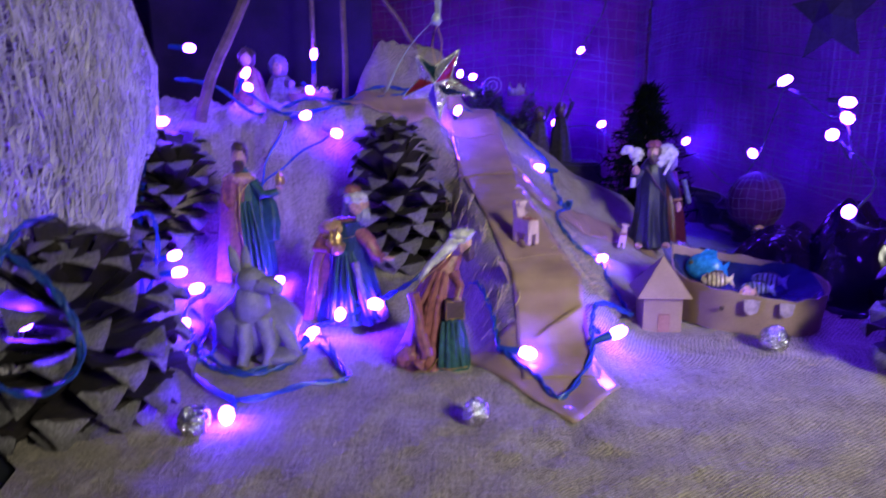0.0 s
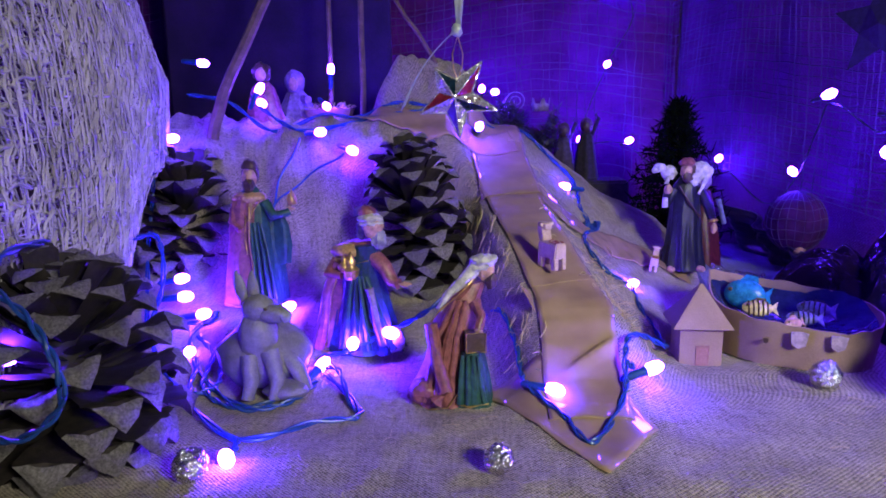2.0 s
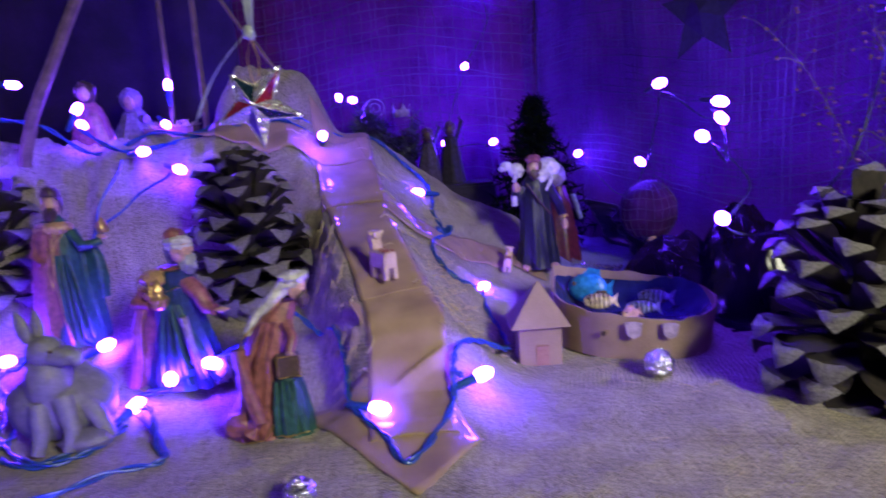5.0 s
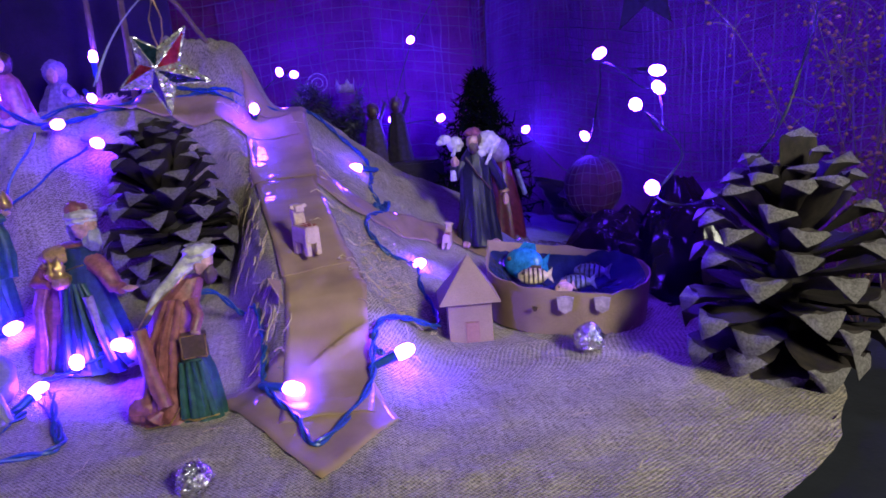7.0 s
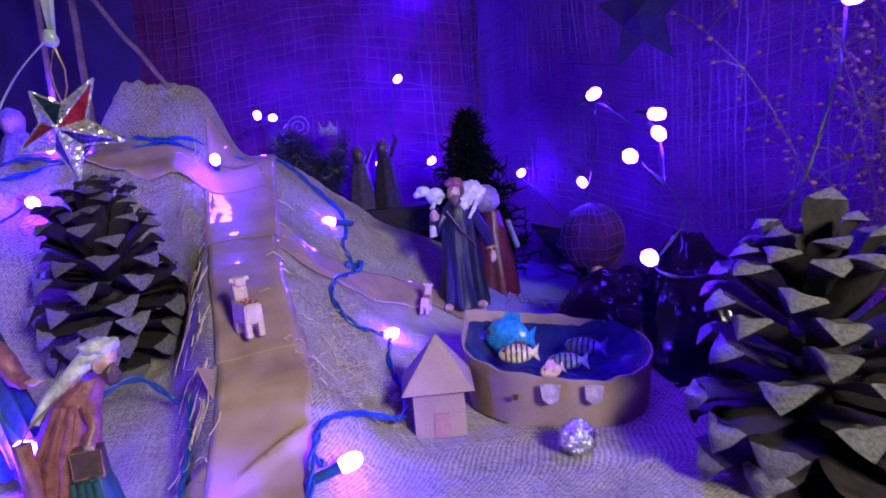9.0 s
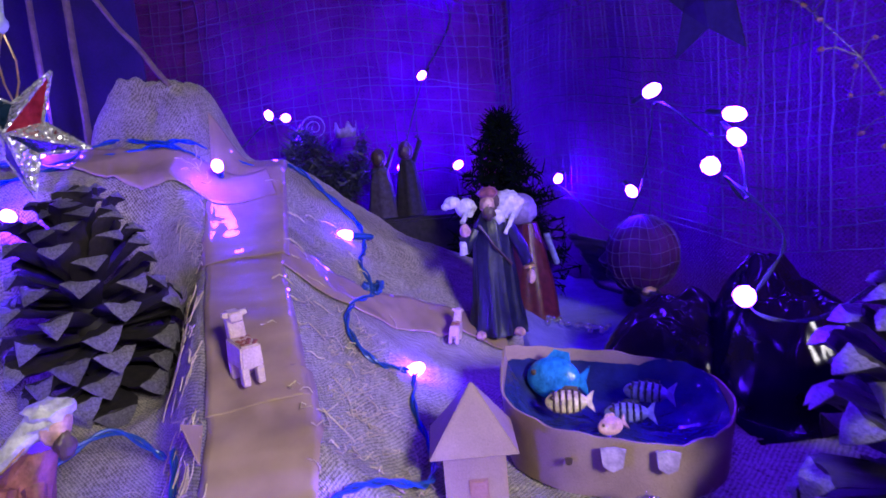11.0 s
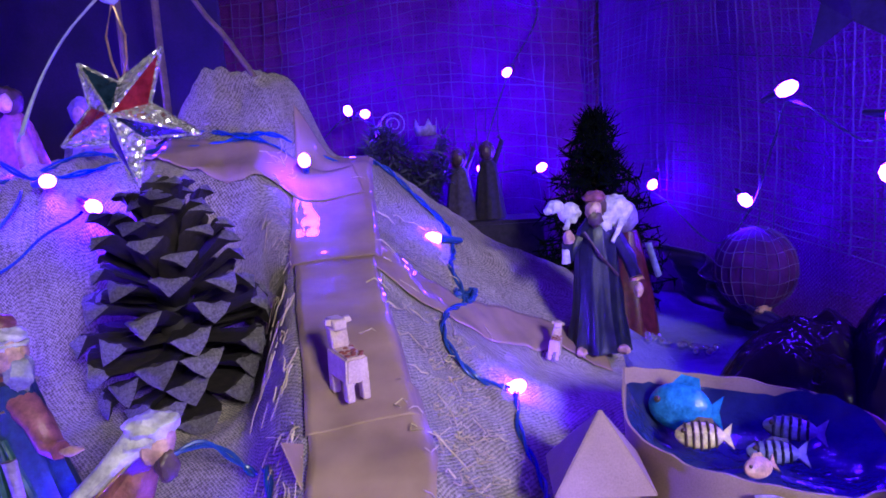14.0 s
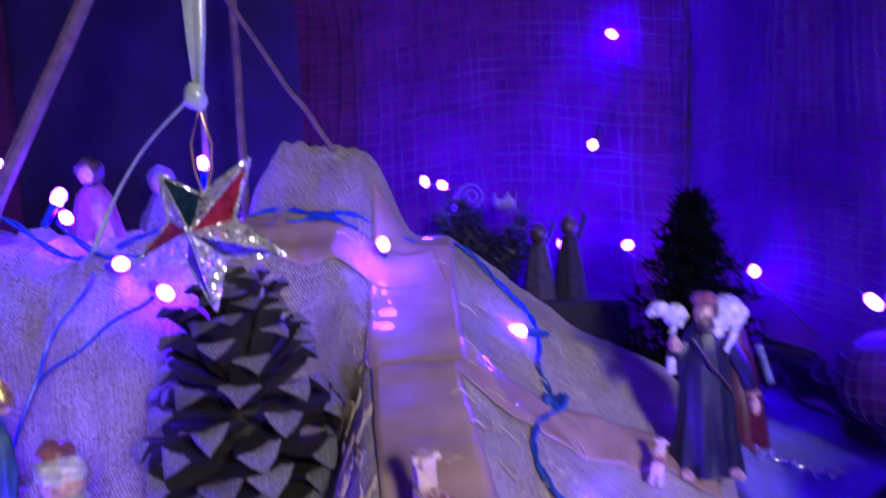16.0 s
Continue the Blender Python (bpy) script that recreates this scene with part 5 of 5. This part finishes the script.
post([(-0.226, 0.648, ground(-0.226, 0.648)), (-0.213, 0.650, 0.188), (-0.190, 0.655, 0.235), (-0.150, 0.665, 0.315), (-0.10, 0.68, 0.42)], 0.0055, "slanting brown stick of the hut on the mound")
post([(-0.109, 0.780, ground(-0.109, 0.78)), (-0.108, 0.780, 0.22), (-0.106, 0.780, 0.42)], 0.0035, "upright thin brown stick of the hut")
post([(-0.026, 0.744, ground(-0.026, 0.744) - 0.002), (-0.045, 0.742, 0.248), (-0.060, 0.740, 0.271), (-0.115, 0.735, 0.36)], 0.0022, "thin twig leaning over the mound")
post([(-0.150, 0.800, ground(-0.15, 0.80)), (-0.146, 0.800, 0.25), (-0.146, 0.80, 0.42)], 0.0030, "pale upright stick behind the figurines")


def tinsel_tree(at, high, wide):
    t = thing("tinsel_tree", "small dark green artificial Christmas tree", "tree", at=at)
    needle = surface("dark_needle", (0.0015, 0.003, 0.0025), (0.003, 0.006, 0.0045), 200, rough=1.0)
    needle.node_tree.nodes["Principled BSDF"].inputs["Specular IOR Level"].default_value = 0.05
    b = Build()
    b.tube([(0, 0, 0), (0, 0, high)], 0.004, STICK, 8, 0.001)
    b.make("trunk", t)
    b, r = Build(), random.Random(5)
    for i in range(190):
        s = (i + r.random()) / 190
        z, ln = high * (0.12 + 0.86 * s), wide * (1 - s) ** 0.8 * r.uniform(0.7, 1.1) + 0.006
        a = i * 2.4
        d = Vector((math.cos(a), math.sin(a), r.uniform(-0.35, 0.25)))
        b.tube([(0, 0, z), Vector((0, 0, z)) + d * ln], 0.0008, needle, 3)
        for _ in range(26):
            p = Vector((0, 0, z)) + d * ln * r.uniform(0.1, 1.0)
            e = Vector((r.uniform(-1, 1), r.uniform(-1, 1), r.uniform(-1, 1))).normalized() * r.uniform(0.007, 0.014)
            b.tube([p, p + e], 0.0008, needle, 3, 0.0002)
    b.make("crown", t)


tinsel_tree((0.232, 0.795, 0.004), 0.175, 0.062)


# Nearly black violet: the dimness at the back is put into the paint.
SHADED_VIOLET = paint("shaded_violet_paint", (0.010, 0.005, 0.014), 0.8)


# Pale lilac darkened in the paint, in place of weaker light.
SHADED_LILAC = paint("shaded_lilac_paint", (0.045, 0.030, 0.065), 0.8)


def back_things():
    b = Build()
    b.loft([(0, 0, z, r, r) for z, r in ((0, 0.022), (0.03, 0.019), (0.06, 0.013), (0.078, 0.008))], RED, 28, 8, 0.06)
    b.ball((-0.004, 0, 0.088), (0.0130, 0.0120, 0.0135), LILAC)
    b.tube([(0.012, -0.012, 0.070), (0.020, -0.010, 0.045)], 0.003, SILVER, 8)
    statue(b, (0.238, 0.720, 0.012), "dim red-robed figurine with a round lilac head", "figurine", group="back figurines")
    for x, hh, m in ((0.122, 0.066, SHADED_LILAC), (0.150, 0.072, SHADED_VIOLET)):
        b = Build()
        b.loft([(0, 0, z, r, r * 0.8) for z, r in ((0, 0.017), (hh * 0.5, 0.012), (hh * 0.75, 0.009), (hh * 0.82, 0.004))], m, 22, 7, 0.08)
        b.ball((0, -0.002, hh * 0.92), (0.0085, 0.0085, 0.0105), BROWN)
        b.ball((0, -0.008, hh * 0.91), (0.0055, 0.004, 0.0070), BROWN)
        b.tube([(0.006, 0.004, hh * 0.7), (0.016, 0.006, hh * 1.05), (0.012, 0.006, hh * 1.12)], 0.003, m, 8)
        statue(b, (x, 0.900, 0.083), "small winged figurine before the backdrop, its paint darkened for dim light", "figurine", group="back figurines")
    w = thing("wooden_block", "dark wooden block shelf under the back figurines, coloured darker for dim light", "block", at=(0.11, 0.90, 0.0))
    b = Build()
    b.box((0.01, 0.004, 0.0425), (0.16, 0.055, 0.080), SHADED_VIOLET)
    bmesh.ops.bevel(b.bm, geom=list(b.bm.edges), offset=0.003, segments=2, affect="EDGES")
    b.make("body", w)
    b = Build()
    b.tube([(0.013 * s * math.cos(s * 16), -0.004 + 0.003 * s, 0.013 * s * math.sin(s * 16)) for s in np.linspace(0.15, 1, 70)], 0.0006, LILAC, 5)
    o = b.make("wire_spiral", None, "silver wire spiral ornament")
    o.location = (0.062, 0.893, 0.180)
    tagged(o, "", "ornament")
    c = thing("crown", "small pale paper crown at the back", "crown", at=(0.092, 0.895, 0.168))
    b = Build()
    n = 20
    lo = [(0.010 * math.cos(2 * math.pi * j / n), 0.008 * math.sin(2 * math.pi * j / n), 0) for j in range(n)]
    hi = [(p[0] * 1.15, p[1] * 1.15, 0.016 if j % 4 == 0 else 0.009) for j, p in enumerate(lo)]
    k = b.slot(LILAC)
    va, vb = [b.bm.verts.new(p) for p in lo], [b.bm.verts.new(p) for p in hi]
    for j in range(n):
        b.bm.faces.new((va[j], va[(j + 1) % n], vb[(j + 1) % n], vb[j])).material_index = k
    o = b.make("band", c)
    o.modifiers.new("thick", "SOLIDIFY").thickness = 0.0006
    b, r = Build(), random.Random(6)
    leaf = surface("garland_dark", (0.010, 0.014, 0.018), (0.03, 0.03, 0.05), 200, rough=0.4)
    for _ in range(1400):
        s = r.random()
        p = Vector((0.035 + 0.075 * s, 0.885 + r.uniform(-0.018, 0.012), 0.135 + 0.02 * math.sin(s * 7) + r.uniform(-0.02, 0.025)))
        e = Vector((r.uniform(-1, 1), r.uniform(-1, 1), r.uniform(-0.6, 1))).normalized() * r.uniform(0.008, 0.016)
        b.tube([p, p + e], 0.0009, leaf, 3, 0.0002)
    o = b.make("tinsel_garland", None, "dark tinsel garland along the backdrop")
    tagged(o, "", "garland", kind="stuff")


back_things()


DARK_FILM = surface("dark_violet_film", (0.010, 0.007, 0.016), (0.025, 0.016, 0.040), 40, rough=0.42, bump=0.4, fine=120, depth=0.002)


def low_drape(a, b, top):
    """A low rumpled drape standing before the side backdrop, with an uneven top edge."""
    a, b = Vector(a), Vector(b)
    d = b - a
    nrm = Vector((d.y, -d.x)).normalized()
    S, T = np.meshgrid(np.linspace(0, 1, 110), np.linspace(0, 1, 40))
    high = top * (0.72 + 0.20 * np.sin(S * 7.0 + 0.6) + 0.10 * np.sin(S * 19))
    off = (0.010 * np.sin(S * 34 + 2 * T) + 0.008 * wrinkle(S * 0.3, T * 0.1, 0.03, 21.0)) * (0.4 + T) - 0.010 * T * T
    P = np.stack([a.x + d.x * S - nrm.x * off, a.y + d.y * S - nrm.y * off, 0.002 + high * T], -1)
    ob = grid_mesh("dark_drape", P, S * d.length, T * top, DARK_FILM)
    ob.modifiers.new("thick", "SOLIDIFY").thickness = 0.0012
    tagged(ob, "low rumpled dark violet drape before the side backdrop", "drape", kind="structure")


low_drape((0.318, 0.870), (0.352, 0.470), 0.055)


def crumpled_film(at, wide, deep, high, seed, label):
    """A slumped heap of crumpled glossy dark film with sharp creases."""
    film = surface("glossy_dark_film", (0.003, 0.001, 0.006), (0.009, 0.003, 0.016), 40, rough=0.14, bump=0.08, fine=50, depth=0.003)
    film.node_tree.nodes["Principled BSDF"].inputs["Specular IOR Level"].default_value = 0.16
    X, Y = np.meshgrid(np.linspace(-1, 1, 90), np.linspace(-1, 1, 70))
    body = np.clip(1 - X * X - Y * Y, 0, 1) ** 0.8
    broad, crease = wrinkle(X + 0.3 * Y, Y * 0.7, 1.3, seed), np.abs(wrinkle(X + 0.5 * Y, Y, 0.7, seed + 3))
    Z = high * body * (0.90 + 0.35 * broad - 0.22 * crease) + 0.0012
    P = np.stack([X * wide, Y * deep, Z], -1)
    ob = grid_mesh("crumpled_film", P, X * wide, Y * deep, film)
    ob.modifiers.new("thick", "SOLIDIFY").thickness = 0.0006
    ob.location = at
    tagged(ob, label, "crumpled film", "crumpled films")


def net_bauble(at, r):
    """A dark round bauble in a fibre net."""
    t = thing("net_bauble", "round dark violet bauble covered with fibre netting", "bauble", at=at)
    b = Build()
    skin = surface("bauble_violet", (0.035, 0.007, 0.050), (0.075, 0.013, 0.10), 60, rough=0.9)
    skin.node_tree.nodes["Principled BSDF"].inputs["Specular IOR Level"].default_value = 0.08
    b.ball((0, 0, 0), (r, r, r * 1.08), skin, 28, 18, 0.03)
    b.make("ball", t)
    thread = surface("dark_net_thread", (0.05, 0.02, 0.08), (0.12, 0.05, 0.17), 40, rough=0.9)
    b = Build()
    for i in range(11):
        a = math.pi * i / 11
        b.tube([(r * 1.02 * math.sin(u) * math.cos(a), r * 1.02 * math.sin(u) * math.sin(a), r * 1.10 * math.cos(u)) for u in (2 * math.pi * j / 40 for j in range(41))], 0.00038, thread, 3)
    for i in range(1, 9):
        u = math.pi * i / 9
        b.tube([(r * 1.02 * math.sin(u) * math.cos(a), r * 1.02 * math.sin(u) * math.sin(a), r * 1.10 * math.cos(u) + 0.001 * math.sin(a * 5)) for a in (2 * math.pi * j / 40 for j in range(41))], 0.00038, thread, 3)
    tagged(b.make("netting", t, "thin purple-grey netting"), kind="stuff")
    b = Build()
    b.ball((-0.003, -r * 0.7, -r * 0.92), (0.006, 0.004, 0.003), TAN, 10, 6, 0.4)
    b.make("tag", t, "small torn brown paper tag")


def satin(X, Y):
    return np.maximum(hill(X, Y), 0.004) + 0.003 + 0.004 * np.abs(wrinkle(X, Y, 0.06, 11.0)) - 0.014 * smooth((0.222 - X) / 0.012)


o = sheet("blue_satin", np.linspace(0.208, 0.40, 80), np.linspace(0.563, 0.93, 120), satin, BLUE_CLOTH)
tagged(o, "rumpled blue cloth lying behind the card pond", "cloth", kind="structure")

crumpled_film((0.300, 0.592, 0.003), 0.050, 0.040, 0.058, 3.0, "crumpled glossy dark violet film behind the card pond")
crumpled_film((0.352, 0.560, 0.001), 0.046, 0.060, 0.088, 8.0, "tall crumpled dark violet film beside the backdrop")
net_bauble((0.322, 0.700, 0.078 - 0.018), 0.027)

beads = thing("bead_garland", "string of tiny clear shiny beads on the blue cloth", "beads")
GLASSY = surface("clear_bead", (0.75, 0.75, 0.80), (0.9, 0.9, 0.95), 100, rough=0.06, metal=0.9, bump=0.0)
r = random.Random(12)
for i in range(26):
    s = i / 25
    x, y = 0.244 + 0.042 * s + r.uniform(-0.004, 0.004), 0.690 + 0.014 * math.sin(s * 6) + r.uniform(-0.006, 0.006)
    b = Build()
    b.ball((0, 0, 0), r.uniform(0.0018, 0.0034), GLASSY, 8, 6)
    q = b.make("bead", beads)
    q.location = (x, y, float(satin(np.array([x]), np.array([y]))[0]) + 0.0025)


def paper_star(at, r):
    t = thing("paper_star", "dark paper star hung on the side backdrop", "star", at=at)
    t.rotation_euler = (0, 0, radians(-60))
    dark = paint("dark_paper", (0.004, 0.002, 0.008), 0.9)
    for i in range(5):
        a = math.radians(90 + 72 * i)
        tip, l, q = (r * math.cos(a), 0, r * math.sin(a)), (0.45 * r * math.cos(a + 0.63), 0, 0.45 * r * math.sin(a + 0.63)), (0.45 * r * math.cos(a - 0.63), 0, 0.45 * r * math.sin(a - 0.63))
        b = Build()
        b.solid([(0, -0.005, 0), l, tip, q], [(0, 0.004, 0), (l[0], 0.001, l[2]), (tip[0], 0.001, tip[2]), (q[0], 0.001, q[2])], dark)
        b.make("arm", t)


paper_star((0.349, 0.640, 0.235), 0.044)


def dry_sprig(at):
    t = thing("dry_sprig", "dry bushy brown sprig with tiny rusty flowers", "sprig", at=at)
    r = random.Random(21)
    bloom = paint("rusty_bloom", (0.17, 0.065, 0.045), 0.7)
    for i in range(16):
        p, d = Vector((r.uniform(-0.012, 0.012), r.uniform(-0.012, 0.012), 0)), Vector((r.uniform(-0.22, 0.30), r.uniform(-0.3, 0.3), 1)).normalized()
        pts = [p]
        for _ in range(8):
            d = (d + Vector((r.uniform(-0.3, 0.3), r.uniform(-0.3, 0.3), 0.1))).normalized()
            pts.append(pts[-1] + d * r.uniform(0.022, 0.034))
        b = Build()
        b.tube(pts, 0.0006, BROWN, 5, 0.0002)
        b.make("stem", t)
        b = Build()
        for _ in range(46):
            k = r.randrange(2, 9)
            q = pts[k] + Vector((r.uniform(-1, 1), r.uniform(-1, 1), r.uniform(-1, 1))) * 0.016
            b.tube([pts[k], pts[k].lerp(q, 0.6) + Vector((0, 0, 0.002)), q], 0.00022, BROWN, 3)
            b.ball(q, (r.uniform(0.0009, 0.0019),) * 2 + (0.0011,), bloom, 6, 4, 0.4)
        tagged(b.make("bloom", t, "tiny rusty dry flowers"), kind="stuff")


dry_sprig((0.412, 0.455, -0.0035))


# ---- loose straw ----
b, r = Build(), random.Random(31)
for i in range(150):
    y = r.uniform(0.43, 0.70)
    xc = float(np.interp(y, CREST_Y, CREST_X))
    if i % 3:
        x = xc - HALF - r.uniform(-0.002, 0.014)
    else:
        x = xc + HALF + abs(r.gauss(0, 0.035))
    a, ln = r.uniform(0, math.pi), r.uniform(0.004, 0.013)
    pts = []
    for k in range(4):
        px, py = x + math.cos(a + 0.25 * k) * ln * k / 3, y + math.sin(a + 0.25 * k) * ln * k / 3
        pts.append((px, py, ground(px, py) + 0.003 + r.uniform(0, 0.002)))
    b.tube(pts, r.uniform(0.00018, 0.00045), STRAW, 3)
for i in range(110):
    x, y = r.gauss(0.118, 0.014), r.uniform(0.47, 0.60)
    a, ln, g = r.uniform(0, math.pi), r.uniform(0.003, 0.009), r.uniform(0.5, 1.5)
    b.tube([(x + math.cos(a + g * k) * ln * k / 3, y + math.sin(a + g * k) * ln * k / 3, ground(x, y) + 0.0022 + 0.0012 * (k % 2)) for k in range(4)], r.uniform(0.0002, 0.00038), STRAW, 3)
for i in range(90):
    x, y, a, ln = r.uniform(-0.15, 0.28), r.uniform(0.30, 0.55), r.uniform(0, math.pi), r.uniform(0.003, 0.010)
    b.tube([(x + math.cos(a) * ln * k / 2, y + math.sin(a) * ln * k / 2, ground(x, y) + 0.0014 + 0.0006 * (k == 1)) for k in range(3)], 0.00022, STRAW, 3)
tagged(b.make("loose_straw"), "loose straw bits on the burlap mound", "straw", kind="stuff")
